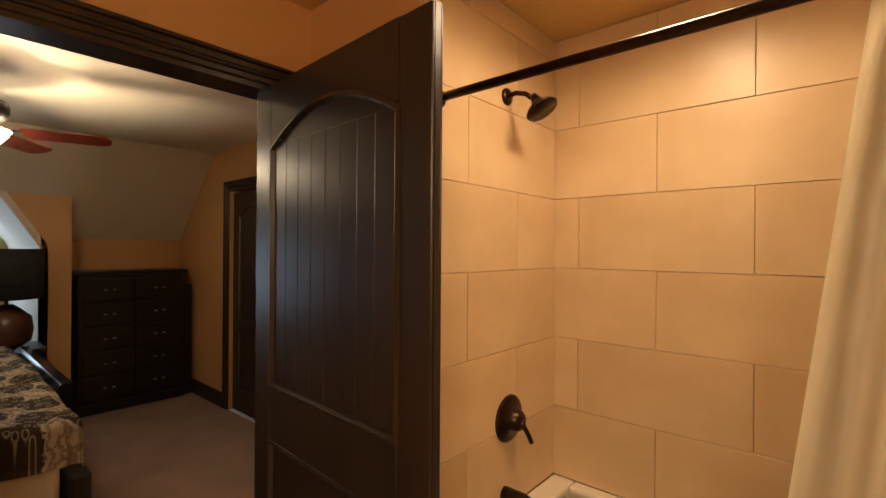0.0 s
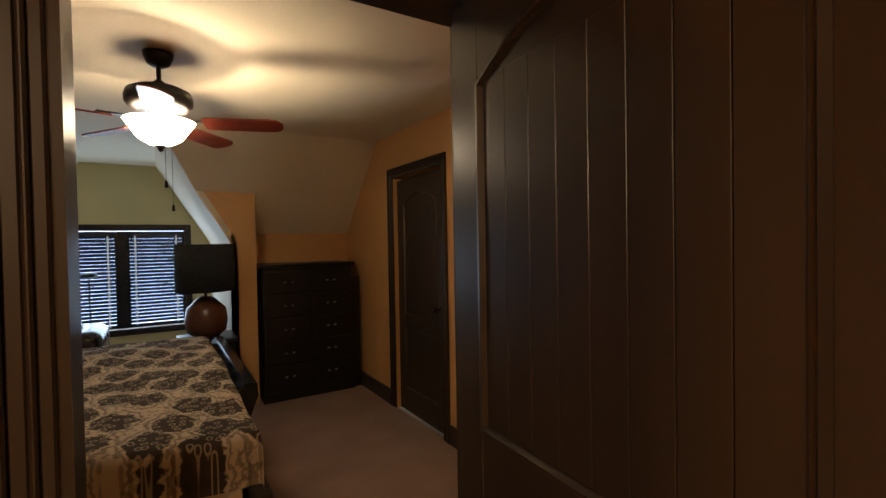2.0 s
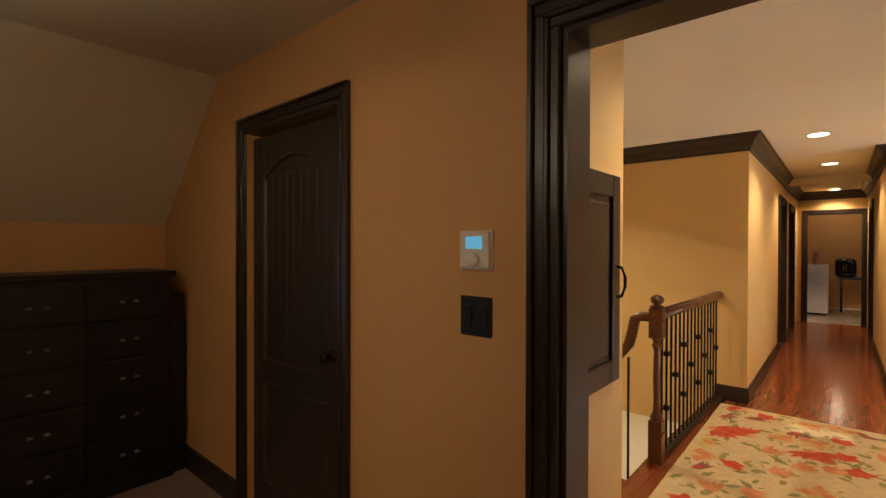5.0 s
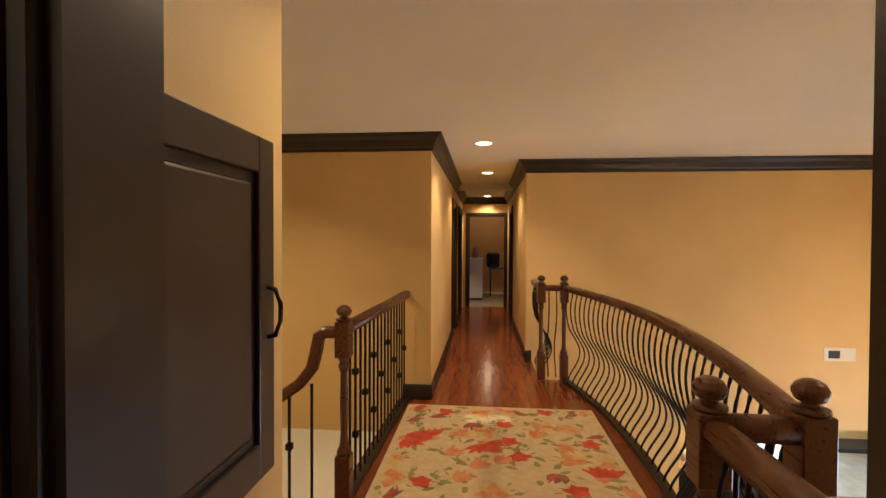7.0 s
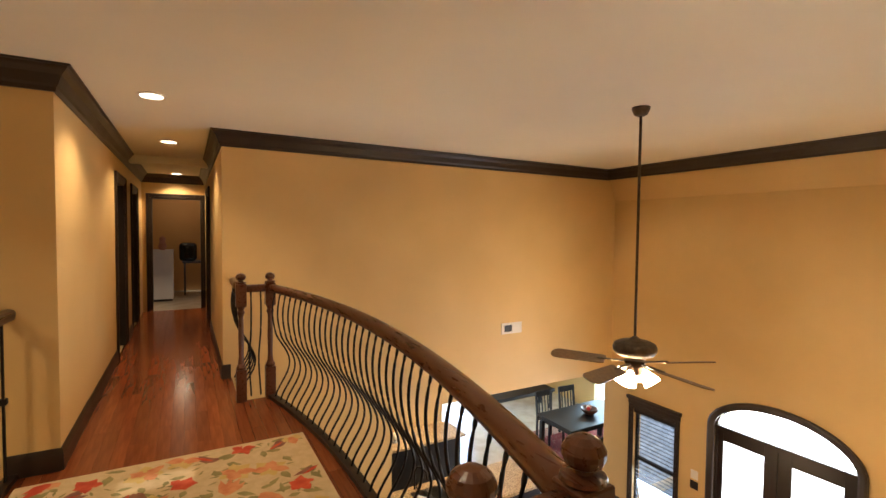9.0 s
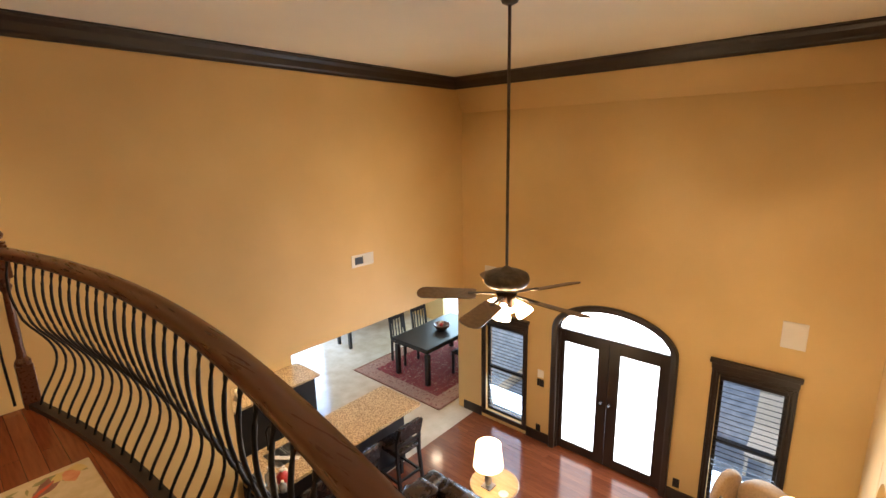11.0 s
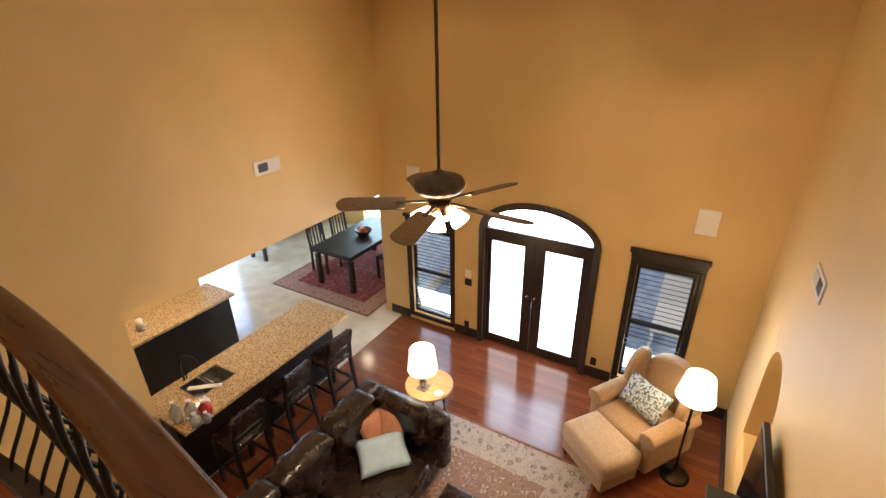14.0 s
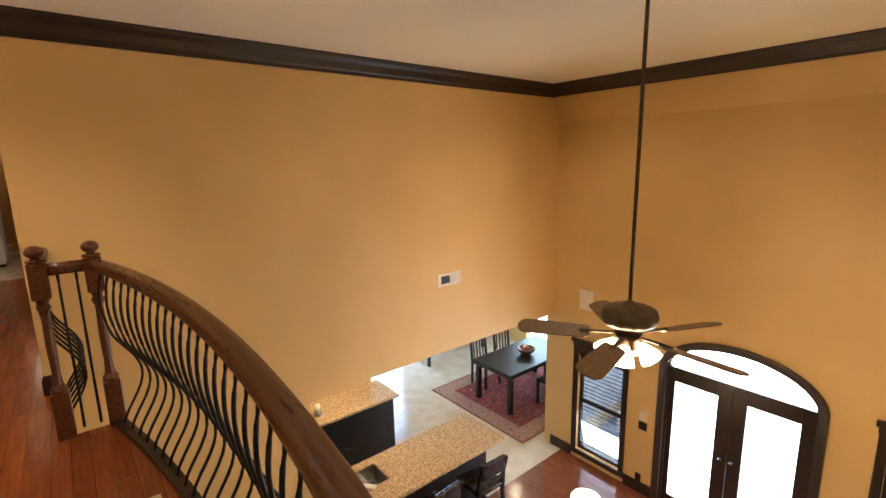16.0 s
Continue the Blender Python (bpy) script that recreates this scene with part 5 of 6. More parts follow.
for i in range(nx + 1):
    row = []
    for j in range(ny + 1):
        x = -2.74 + (2.74 - 0.20) * i / nx
        y = -3.4 + (3.4 - 1.42) * j / ny
        ex = max(0, x - (bx1 - 0.04), (bx0 + 0.04) - x)
        ey = max(0, y - (by1 - 0.02))
        z = bz + 0.025 * noise.noise((x * 2.2, y * 2.2, 0)) + 0.010 * noise.noise((x * 7, y * 7, 3))
        px, py = x, y
        if ex > 0:
            fold = 0.02 * math.sin(y * 11)
            s = 1 if x > bx1 - 0.04 else -1
            base = bx1 - 0.04 if s > 0 else bx0 + 0.04
            px = base + s * (min(ex, 0.05) + fold * min(1, ex * 5) * 0.6)
            z -= max(0, ex - 0.02) * 0.78
        if ey > 0:
            py = by1 - 0.02 + min(ey, 0.04)
            z -= max(0, ey - 0.02) * 0.8
        row.append(bm.verts.new((px, py, z)))
    grid.append(row)
for i in range(nx):
    for j in range(ny):
        bm.faces.new((grid[i][j], grid[i + 1][j], grid[i + 1][j + 1], grid[i][j + 1]))
bmesh.ops.solidify(bm, geom=bm.faces[:], thickness=0.03)
part("cloth", bm, "comforter", comf, smooth=True)

sd = thing("smoke_detector", "round white smoke detector on the bedroom ceiling", "smoke detector", (-0.57, -0.34, CB))
part("housing", lathe([(0.0, -0.036), (0.04, -0.034), (0.058, -0.022), (0.065, -0.006), (0.065, 0.0)], seg=24), "white", sd, smooth=True)
dr = thing("chest_of_drawers", "tall black chest with five rows of paired drawers and silver pulls", "dresser", (-3.13, -0.545, 0))
part("case", box(-0.40, 0, -0.43, 0.43, 0.06, 1.25, bevel=0.006), "black", dr)
part("top", box(-0.42, 0.02, -0.46, 0.46, 1.25, 1.285, bevel=0.008), "black", dr)
part("plinth", box(-0.39, 0.01, -0.44, 0.44, 0.0, 0.09, bevel=0.006), "black", dr)
for i in range(5):
    for j in (0, 1):
        y0 = -0.40 + 0.405 * j
        z0 = 0.13 + 0.222 * i
        d = part("drawer", box(0.0, 0.018, y0, y0 + 0.39, z0, z0 + 0.20, bevel=0.005), "black", dr)
        for s in (-0.035, 0.035):
            part("pull", lathe([(0.006, 0), (0.016, 0.006), (0.010, 0.014), (0.0, 0.018)], (0.034, y0 + 0.195 + s, z0 + 0.09), 10), "steel", d, smooth=True)
sc = thing("side_cabinet", "low black cabinet tucked beside the chest", "cabinet", (-3.36, -0.075, 0))
part("case", box(-0.18, 0.20, -0.03, 0.05, 0, 1.13, bevel=0.005), "black", sc)

ns = thing("nightstand", "dark nightstand carrying a lamp", "nightstand", (-3.0, -1.45, 0))
part("case", box(-0.19, 0.19, -0.2, 0.2, 0.06, 0.68, bevel=0.006), "black", ns)
part("top", box(-0.21, 0.21, -0.22, 0.22, 0.68, 0.71, bevel=0.006), "black", ns)
part("drawer", box(0.19, 0.205, -0.17, 0.17, 0.42, 0.64, bevel=0.004), "black", ns)
part("drawer", box(0.19, 0.205, -0.17, 0.17, 0.14, 0.38, bevel=0.004), "black", ns)
tl = thing("table_lamp", "brown ceramic lamp with a black drum shade, unlit, on the nightstand", "lamp", (-3.0, -1.45, 0.71))
part("base", lathe([(0.09, 0), (0.15, 0.05), (0.165, 0.14), (0.15, 0.24), (0.08, 0.31), (0.04, 0.34)], seg=22), "brown_ceramic", tl, smooth=True)
part("stem", lathe([(0.012, 0.33), (0.012, 0.52)], seg=8), "bronze", tl)
sbm = bmesh.new()
lathe([(0.225, 0.385), (0.225, 0.775), (0.222, 0.775), (0.222, 0.385)], seg=28, bm=sbm)
part("shade", sbm, "black_cloth", tl, smooth=True)

ac = thing("armchair", "dark brown leather club chair in the dormer", "armchair", (-4.2, -2.74, 0), 0)
part("seat", box(-0.28, 0.42, -0.28, 0.26, 0.18, 0.46, bevel=0.06, seg=3), "leather", ac, smooth=True)
part("backrest", box(-0.34, 0.0, -0.32, 0.30, 0.2, 0.87, bevel=0.13, seg=5), "leather", ac, smooth=True)
part("armrest", box(-0.30, 0.44, 0.27, 0.52, 0.12, 0.72, bevel=0.09, seg=4), "leather", ac, smooth=True)
part("armrest", box(-0.30, 0.44, -0.54, -0.30, 0.12, 0.72, bevel=0.09, seg=4), "leather", ac, smooth=True)
rl = thing("reading_lamp", "thin black floor lamp in front of the dormer window", "lamp", (-4.9, -2.42, 0))
part("base", lathe([(0.12, 0), (0.12, 0.015), (0.012, 0.03)]), "iron", rl)
part("pole", lathe([(0.008, 0.02), (0.008, 1.16)], seg=8), "iron", rl)
part("head", lathe([(0.02, 1.14), (0.09, 1.15), (0.07, 1.19), (0.02, 1.20)], seg=16), "iron", rl)


def plate(name, label, at, w, h, axis, out, material="trim", category="switch", kind=""):
    """A wall plate centred at a place on a wall face."""
    p = thing(name, label, category, at, kind=kind)
    a, b = sorted((0.0, out * 0.008))
    bm = box(a, b, -w / 2, w / 2, -h / 2, h / 2, bevel=0.002, seg=1) if axis == "x" else box(-w / 2, w / 2, a, b, -h / 2, h / 2, bevel=0.002, seg=1)
    part("plate", bm, material, p)
    return p


th = plate("thermostat", "white thermostat with a lit blue display on the ochre wall", (-0.837, 0.0, 1.430), 0.128, 0.126, "y", -1, "white", "thermostat")
part("body", box(-0.058, 0.058, -0.018, -0.008, -0.057, 0.057, bevel=0.004), "white", th)
part("display", box(-0.032, 0.032, -0.0195, -0.0182, 0.006, 0.044), "lcd", th, "lit blue display")
kb = lathe([(0.022, 0), (0.020, 0.008), (0.0, 0.010)], seg=20)
bmesh.ops.rotate(kb, verts=kb.verts, matrix=Matrix.Rotation(radians(90), 3, "X"))
bmesh.ops.translate(kb, verts=kb.verts, vec=(0, -0.018, -0.028))
part("dial", kb, "white", th, smooth=True)
def switch(name, label, at, w, h, axis, out, k=2, material="black", category="switch"):
    p = plate(name, label, at, w, h, axis, out, material, category)
    for i in range(k):
        c = (i - (k - 1) / 2) * w / k
        a, b = sorted((out * 0.008, out * 0.012))
        part("rocker", box(a, b, c - 0.016, c + 0.016, -0.033, 0.033) if axis == "x" else box(c - 0.016, c + 0.016, a, b, -0.033, 0.033), material, p)
    return p
switch("light_switch", "black double light switch plate under the thermostat", (-0.838, 0.0, 1.220), 0.122, 0.126, "y", -1, 2)
switch("wall_outlet", "black outlet plate low on the bedroom wall", (-1.10, 0.0, 0.405), 0.075, 0.12, "y", -1, 1, category="outlet")
switch("wall_outlet", "black outlet plate low on the bedroom wall", (-0.985, 0.0, 0.405), 0.075, 0.12, "y", -1, 1, category="outlet")

# ---- tall room ----
for y in (1.08, 4.77):
    sp = thing("wall_speaker", "white square in-wall speaker on the ochre wall", "speaker", (WX, y, -0.38), group="wall speakers")
    part("frame", box(-0.010, 0, -0.105, 0.105, -0.14, 0.14, bevel=0.003, seg=1), "white", sp)
    part("grille", box(-0.013, -0.010, -0.092, 0.092, -0.125, 0.125), "white", sp)


def register(label, at, axis, out, side):
    r = thing("wall_register", label, "vent", at)
    a, b = sorted((0.0, out * 0.012))
    bx = (lambda u0, u1, f0, f1, z0, z1: box(u0, u1, min(f0, f1), max(f0, f1), z0, z1))
    part("frame", bx(-0.17, 0.17, 0, out * 0.010, -0.075, 0.075), "white", r)
    part("opening", bx(-0.125 if side < 0 else 0.0, 0.0 if side < 0 else 0.125, out * 0.010, out * 0.0115, -0.045, 0.045), "black", r, "dark open half of the vent")
    for i in range(8):
        z = -0.042 + 0.012 * i
        part("slat", bx(0.0, 0.145, out * 0.0118, out * 0.016, z - 0.002, z + 0.002), "white", r)


register("white wall register high on the ochre side wall", (4.0, LY, 0.18), "y", -1, -1)
register("white wall register high on the side wall above the niche", (4.26, RY, -0.05), "y", 1, -1)
switch("light_switch", "black light switch beside the french doors", (WX, 3.88, -1.855), 0.11, 0.11, "x", -1, 2)
plate("alarm_keypad", "white keypad beside the french doors", (WX, 3.88, -1.715), 0.10, 0.12, "x", -1, "white", "keypad")
switch("wall_outlet", "dark outlet plate above the baseboard", (WX, 3.90, -2.60), 0.075, 0.12, "x", -1, 1, category="outlet")
switch("wall_outlet", "dark outlet plate above the baseboard", (WX, 1.995, -2.555), 0.075, 0.12, "x", -1, 1, category="outlet")


def cushion(x0, x1, y0, y1, z0, z1, r=0.07):
    return box(x0, x1, y0, y1, z0, z1, bevel=r, seg=4)


def tufted(x0, x1, y0, y1, z0, z1):
    """A plump cushion with a puckered, creased surface."""
    bm = cushion(x0, x1, y0, y1, z0, z1, 0.09)
    bmesh.ops.subdivide_edges(bm, edges=[e for e in bm.edges if e.calc_length() > 0.12], cuts=5, use_grid_fill=True)
    for v in bm.verts:
        x, y, z = v.co
        s = 0.014 * math.sin(31 * x + 2) * math.sin(27 * z) + 0.008 * math.sin(19 * z + 23 * x + 9 * y)
        cx, cy, cz = (x0 + x1) / 2, (y0 + y1) / 2, (z0 + z1) / 2
        v.co = (x + s * 0.4 * math.copysign(1, x - cx), y + s * math.copysign(1, y - cy), z + s * 0.8 * math.copysign(1, z - cz))
    return bm


sofa = thing("sofa", "dark brown tufted leather sofa on the persian rug", "sofa", (2.80, 3.45, G), 0)
part("base", box(-1.95, 0.95, -0.46, 0.46, 0.07, 0.30, bevel=0.03), "leather", sofa)
for i in range(3):
    part("seat_cushion", cushion(-1.80 + 0.81 * i, -1.00 + 0.81 * i, -0.52, 0.28, 0.28, 0.47), "leather", sofa, smooth=True)
for i in range(4):
    part("back_cushion", tufted(-1.74 + 0.62 * i, -1.13 + 0.62 * i, 0.20, 0.50, 0.40, 0.93), "leather", sofa, smooth=True)
part("backrest", box(-1.95, 0.95, 0.32, 0.52, 0.2, 0.86, bevel=0.06, seg=3), "leather", sofa, smooth=True)
part("armrest", cushion(-2.02, -1.76, -0.50, 0.40, 0.10, 0.66, 0.09), "leather", sofa, smooth=True)
part("armrest", cushion(0.80, 1.02, -0.54, 0.50, 0.10, 0.80, 0.09), "leather", sofa, smooth=True)
part("side_cushion", tufted(0.70, 0.90, -0.34, 0.26, 0.42, 0.90), "leather", sofa, smooth=True)
for x in (-1.88, 0.88):
    for y in (-0.36, 0.36):
        part("leg", lathe([(0.02, 0.0), (0.03, 0.08)], (x, y, 0), 10), "black", sofa)


def pillow(name, label, mat, at, rx, rz, w=0.45, h=0.45, d=0.14, category="pillow", ry=0.0):
    p = thing(name, label, category, at)
    p.rotation_euler = (radians(rx), radians(ry), radians(rz))
    bm = bmesh.new()
    k = 10
    vs = {}
    for s in (1, -1):
        for i in range(k + 1):
            for j in range(k + 1):
                u, v = -1 + 2 * i / k, -1 + 2 * j / k
                e = (1 - u ** 4) * (1 - v ** 4)
                pin = 1 - 0.07 * (1 - abs(u * v)) * max(abs(u), abs(v)) ** 4
                if s == -1 and (i in (0, k) or j in (0, k)):
                    vs[(s, i, j)] = vs[(1, i, j)]
                    continue
                vs[(s, i, j)] = bm.verts.new((u * w / 2 * pin, v * h / 2 * pin, s * d / 2 * e ** 0.6))
        for i in range(k):
            for j in range(k):
                bm.faces.new((vs[(s, i, j)], vs[(s, i + 1, j)], vs[(s, i + 1, j + 1)], vs[(s, i, j + 1)]))
    part("cover", bm, mat, p, smooth=True)
    return p


pillow("throw_pillow", "coral throw pillow leaning on the leather sofa back", "coral", (3.36, 3.60, G + 0.64), 55, -16, 0.30, 0.28, 0.12)
pillow("throw_pillow", "small coral throw pillow tucked beside another on the sofa", "coral", (3.50, 3.46, G + 0.66), 55, -58, 0.28, 0.28, 0.12)
pillow("throw_pillow", "pale aqua rectangular throw pillow lying on the leather sofa", "throw", (3.21, 3.37, G + 0.56), 12, -40, 0.50, 0.40, 0.10)

et = thing("end_table", "round pale wood end table on black metal legs beside the sofa", "table", (4.19, 3.44, G))
part("tabletop", lathe([(0.27, 0.605), (0.275, 0.615), (0.275, 0.63), (0.268, 0.637)], seg=36), "table_top", et, smooth=False)
for a in (45, 135, 225, 315):
    c, s = math.cos(radians(a)), math.sin(radians(a))
    part("leg", tube([(0.20 * c, 0.20 * s, 0.0), (0.17 * c, 0.17 * s, 0.3), (0.20 * c, 0.20 * s, 0.605)], 0.011, 8), "iron", et)
part("stretcher", tube([(0.17 * math.cos(t), 0.17 * math.sin(t), 0.3) for t in [2 * math.pi * i / 16 for i in range(17)]], 0.008, 6), "iron", et)


def shade(parent, r0, r1, z0, z1):
    bm = bmesh.new()
    n = 32
    for ra, rb, za, zb in ((r0, r1, z0, z1),):
        a = [bm.verts.new((ra * math.cos(2 * math.pi * i / n), ra * math.sin(2 * math.pi * i / n), za)) for i in range(n)]
        b = [bm.verts.new((rb * math.cos(2 * math.pi * i / n), rb * math.sin(2 * math.pi * i / n), zb)) for i in range(n)]
        for i in range(n):
            bm.faces.new((a[i], a[(i + 1) % n], b[(i + 1) % n], b[i]))
    bmesh.ops.solidify(bm, geom=bm.faces[:], thickness=0.003)
    return part("shade", bm, "glow_shade", parent, "lit cream fabric shade", smooth=True)


l1 = thing("table_lamp", "lit table lamp with a cream shade on the round end table", "lamp", (4.10, 3.46, G + 0.637))
part("base", box(-0.06, 0.06, -0.06, 0.06, 0, 0.02, bevel=0.004), "steel", l1)
part("stem", lathe([(0.02, 0.02), (0.035, 0.05), (0.045, 0.10), (0.02, 0.15), (0.028, 0.18), (0.012, 0.22), (0.012, 0.33)], seg=14), "steel", l1, smooth=True)
shade(l1, 0.165, 0.135, 0.27, 0.53)
cd = thing("coaster_dish", "small white dish on the end table", "dish", (4.10, 3.26, G + 0.637))
part("dish", lathe([(0.03, 0), (0.055, 0.012), (0.05, 0.014), (0.0, 0.006)], seg=18), "white", cd)
l2 = thing("floor_lamp", "lit bronze floor lamp with a pleated cream shade beside the armchair", "lamp", (4.87, 0.85, G))
part("base", lathe([(0.15, 0), (0.15, 0.012), (0.12, 0.03), (0.03, 0.05), (0.014, 0.08)], seg=28), "bronze", l2, smooth=True)
part("pole", lathe([(0.013, 0.06), (0.013, 0.7), (0.022, 0.73), (0.013, 0.76), (0.013, 1.06)], seg=12), "bronze", l2, smooth=True)
part("fitter", lathe([(0.015, 0.98), (0.05, 1.03), (0.05, 1.05), (0.015, 1.07)], seg=16), "bronze", l2, smooth=True)
shade(l2, 0.178, 0.128, 1.07, 1.32)

def upholstered(p, parts):
    for nme, m, b, r in parts:
        part(nme, box(*b, bevel=r, seg=4), m, p, smooth=True)


def puffed(outline, axis, a0, a1, r):
    """An upholstered slab with a curved outline and rounded rims."""
    bm = extrude(outline, axis, a0, a1)
    rim = [e for e in bm.edges if abs(e.verts[0].co.x - e.verts[1].co.x if axis == "x" else e.verts[0].co.y - e.verts[1].co.y) < 1e-6]
    bmesh.ops.bevel(bm, geom=rim, offset=r, segments=3, affect="EDGES", profile=0.5)
    return bm


wc = thing("wing_chair", "tan wing chair with rounded back and rolled arms by the window", "armchair", (5.12, 1.27, G), 57)
upholstered(wc, [("seat", "tan", (-0.29, 0.29, -0.30, 0.42, 0.28, 0.48), 0.065), ("base", "tan", (-0.36, 0.36, -0.34, 0.36, 0.10, 0.29), 0.03)])
part("welt", tube([(-0.285, 0.385, 0.305), (0.285, 0.385, 0.305)], 0.008, 8), "tan", wc, smooth=True)
k = 12
back = [(-0.27, 0.30)] + [(-0.30 * math.cos(math.pi * i / k), 0.84 + 0.20 * math.sin(math.pi * i / k)) for i in range(k + 1)] + [(0.27, 0.30)]
bk_ob = part("backrest", puffed(back, "y", -0.44, -0.25, 0.05), "tan", wc, smooth=True)
bk_ob.rotation_euler.x = radians(5)
for s_ in (-1, 1):
    roll = [(s_ * 0.36 + 0.095 * math.cos(2 * math.pi * i / 16), 0.545 + 0.085 * math.sin(2 * math.pi * i / 16)) for i in range(16)]
    ar = part("armrest", puffed(roll, "y", -0.34, 0.37, 0.015), "tan", wc, smooth=True)
    part("arm_panel", box(s_ * 0.355 - 0.06, s_ * 0.355 + 0.06, -0.34, 0.36, 0.12, 0.52, bevel=0.03, seg=3), "tan", ar, smooth=True)
    wing = [(-0.40, 0.52), (-0.40, 0.90), (-0.36, 0.97), (-0.28, 0.99), (-0.19, 0.95), (-0.12, 0.86), (-0.08, 0.74), (-0.08, 0.62), (-0.12, 0.54)]
    part("wing", puffed(wing, "x", s_ * 0.345 - 0.055, s_ * 0.345 + 0.055, 0.035), "tan", wc, smooth=True)
for x in (-0.3, 0.3):
    for y in (-0.3, 0.28):
        part("leg", lathe([(0.018, 0), (0.03, 0.1)], (x, y, 0), 10), "black", wc)
ot = thing("ottoman", "tan upholstered ottoman in front of the wing chair", "ottoman", (4.57, 1.58, G), 53)
upholstered(ot, [("seat", "tan_light", (-0.34, 0.34, -0.25, 0.25, 0.22, 0.45), 0.06), ("base", "tan", (-0.32, 0.32, -0.23, 0.23, 0.08, 0.24), 0.02)])
for x in (-0.28, 0.28):
    for y in (-0.2, 0.2):
        part("leg", lathe([(0.015, 0), (0.025, 0.09)], (x, y, 0), 10), "black", ot)
pillow("throw_pillow", "grey patterned throw pillow on the wing chair", "grey_pillow", (5.11, 1.28, G + 0.66), -58, 57, 0.52, 0.36, 0.12)

cot = thing("leather_ottoman", "tufted black leather coffee-table ottoman on the rug", "ottoman", (2.9, 2.30, G))
part("base", box(-0.42, 0.42, -0.40, 0.40, 0.08, 0.36, bevel=0.02), "leather", cot)
for i in range(3):
    for j in range(3):
        part("tuft_panel", box(-0.43 + 0.287 * i, -0.145 + 0.287 * i, -0.41 + 0.273 * j, -0.137 + 0.273 * j, 0.35, 0.44, bevel=0.025, seg=3), "leather", cot, smooth=True)
for x in (-0.36, 0.36):
    for y in (-0.34, 0.34):
        part("leg", lathe([(0.02, 0), (0.03, 0.09)], (x, y, 0), 10), "black", cot)

mc = thing("media_console", "black media console along the side wall", "console", (3.28, RY + 0.222, G))
part("case", box(-0.95, 0.95, -0.20, -0.01, 0.06, 0.66, bevel=0.006), "black", mc)
part("top", box(-0.98, 0.98, -0.21, 0.01, 0.66, 0.69, bevel=0.006), "black", mc)
part("plinth", box(-0.90, 0.90, -0.19, -0.03, 0, 0.06), "black", mc)
for i in range(3):
    part("door", box(-0.93 + 0.62 * i, -0.33 + 0.62 * i, -0.01, 0.004, 0.09, 0.59, bevel=0.004), "black", mc)
tv = thing("television", "black flat-screen television standing on the console", "television", (3.16, RY + 0.085, G + 0.69))
part("screen_body", box(-0.72, 0.72, -0.025, 0.018, 0.26, 1.14, bevel=0.008), "black", tv)
part("screen", box(-0.69, 0.69, 0.0185, 0.0215, 0.29, 1.11), "screen", tv)
part("stand", box(-0.25, 0.25, -0.07, 0.09, 0, 0.02, bevel=0.004), "black", tv)
part("neck", box(-0.05, 0.05, -0.024, 0.0, 0.02, 0.30), "black", tv)

# ---- kitchen ----
bar_c = thing("bar_counter", "dark bar cabinet under a speckled granite worktop with a sink", "kitchen counter", (0, 0, G))
part("body", box(2.30, 4.40, 5.15, 5.56, 0.0, 0.71), "black", bar_c)
part("front_panel", box(2.26, 4.42, 5.12, 5.148, 0.0, 0.874), "black", bar_c)
part("end_panel", box(4.402, 4.43, 5.149, 5.60, 0.0, 0.874), "black", bar_c)
part("back_panel", box(2.26, 4.40, 5.575, 5.60, 0.0, 0.874), "black", bar_c)
gr = thing("worktop", "speckled tan granite worktop with sink cut-out", "worktop", (0, 0, G))
S0, S1, S2, S3 = 2.58, 3.02, 5.20, 5.54
bm = bmesh.new()
rings = [[bm.verts.new((x, y, z)) for x, y in pts] for z in (0.875, 0.915) for pts in (((2.235, 4.90), (4.53, 4.90), (4.53, 5.66), (2.235, 5.66)), ((S0, S2), (S1, S2), (S1, S3), (S0, S3)))]
for i in range(4):
    j = (i + 1) % 4
    for p, q in ((0, 1), (2, 3), (0, 2), (1, 3)):
        bm.faces.new((rings[p][i], rings[p][j], rings[q][j], rings[q][i]))
part("slab", bm, "granite", gr)
sk = thing("kitchen_sink", "stainless double-bowl undermount sink", "sink", (0, 0, G))
bm = bmesh.new()
for x0, x1 in ((S0, 2.79), (2.81, S1)):
    for a in ((x0, x0 + 0.006, S2, S3, 0.72, 0.905), (x1 - 0.006, x1, S2, S3, 0.72, 0.905), (x0, x1, S2, S2 + 0.006, 0.72, 0.905), (x0, x1, S3 - 0.006, S3, 0.72, 0.905), (x0, x1, S2, S3, 0.715, 0.722)):
        box(*a, bm=bm)
part("bowls", bm, "steel", sk)
fc = thing("kitchen_faucet", "black gooseneck kitchen faucet", "faucet", (2.68, 5.59, G + 0.915))
part("spout", tube([(0, 0, 0), (0, 0, 0.24), (0.02, -0.04, 0.31), (0.05, -0.11, 0.33), (0.08, -0.17, 0.29), (0.085, -0.19, 0.20)], 0.012, 8), "iron", fc, smooth=True)
part("lever", tube([(0.03, 0, 0.0), (0.03, 0, 0.05), (0.09, -0.02, 0.09)], 0.008, 6), "iron", fc)
tw = thing("dish_towel", "white dish towel folded over the sink edge", "towel", (2.72, 5.30, G + 0.915))
tw.rotation_euler.z = radians(40)
part("cloth", box(-0.03, 0.03, -0.17, 0.17, 0.0, 0.012, bevel=0.004), "white", tw)
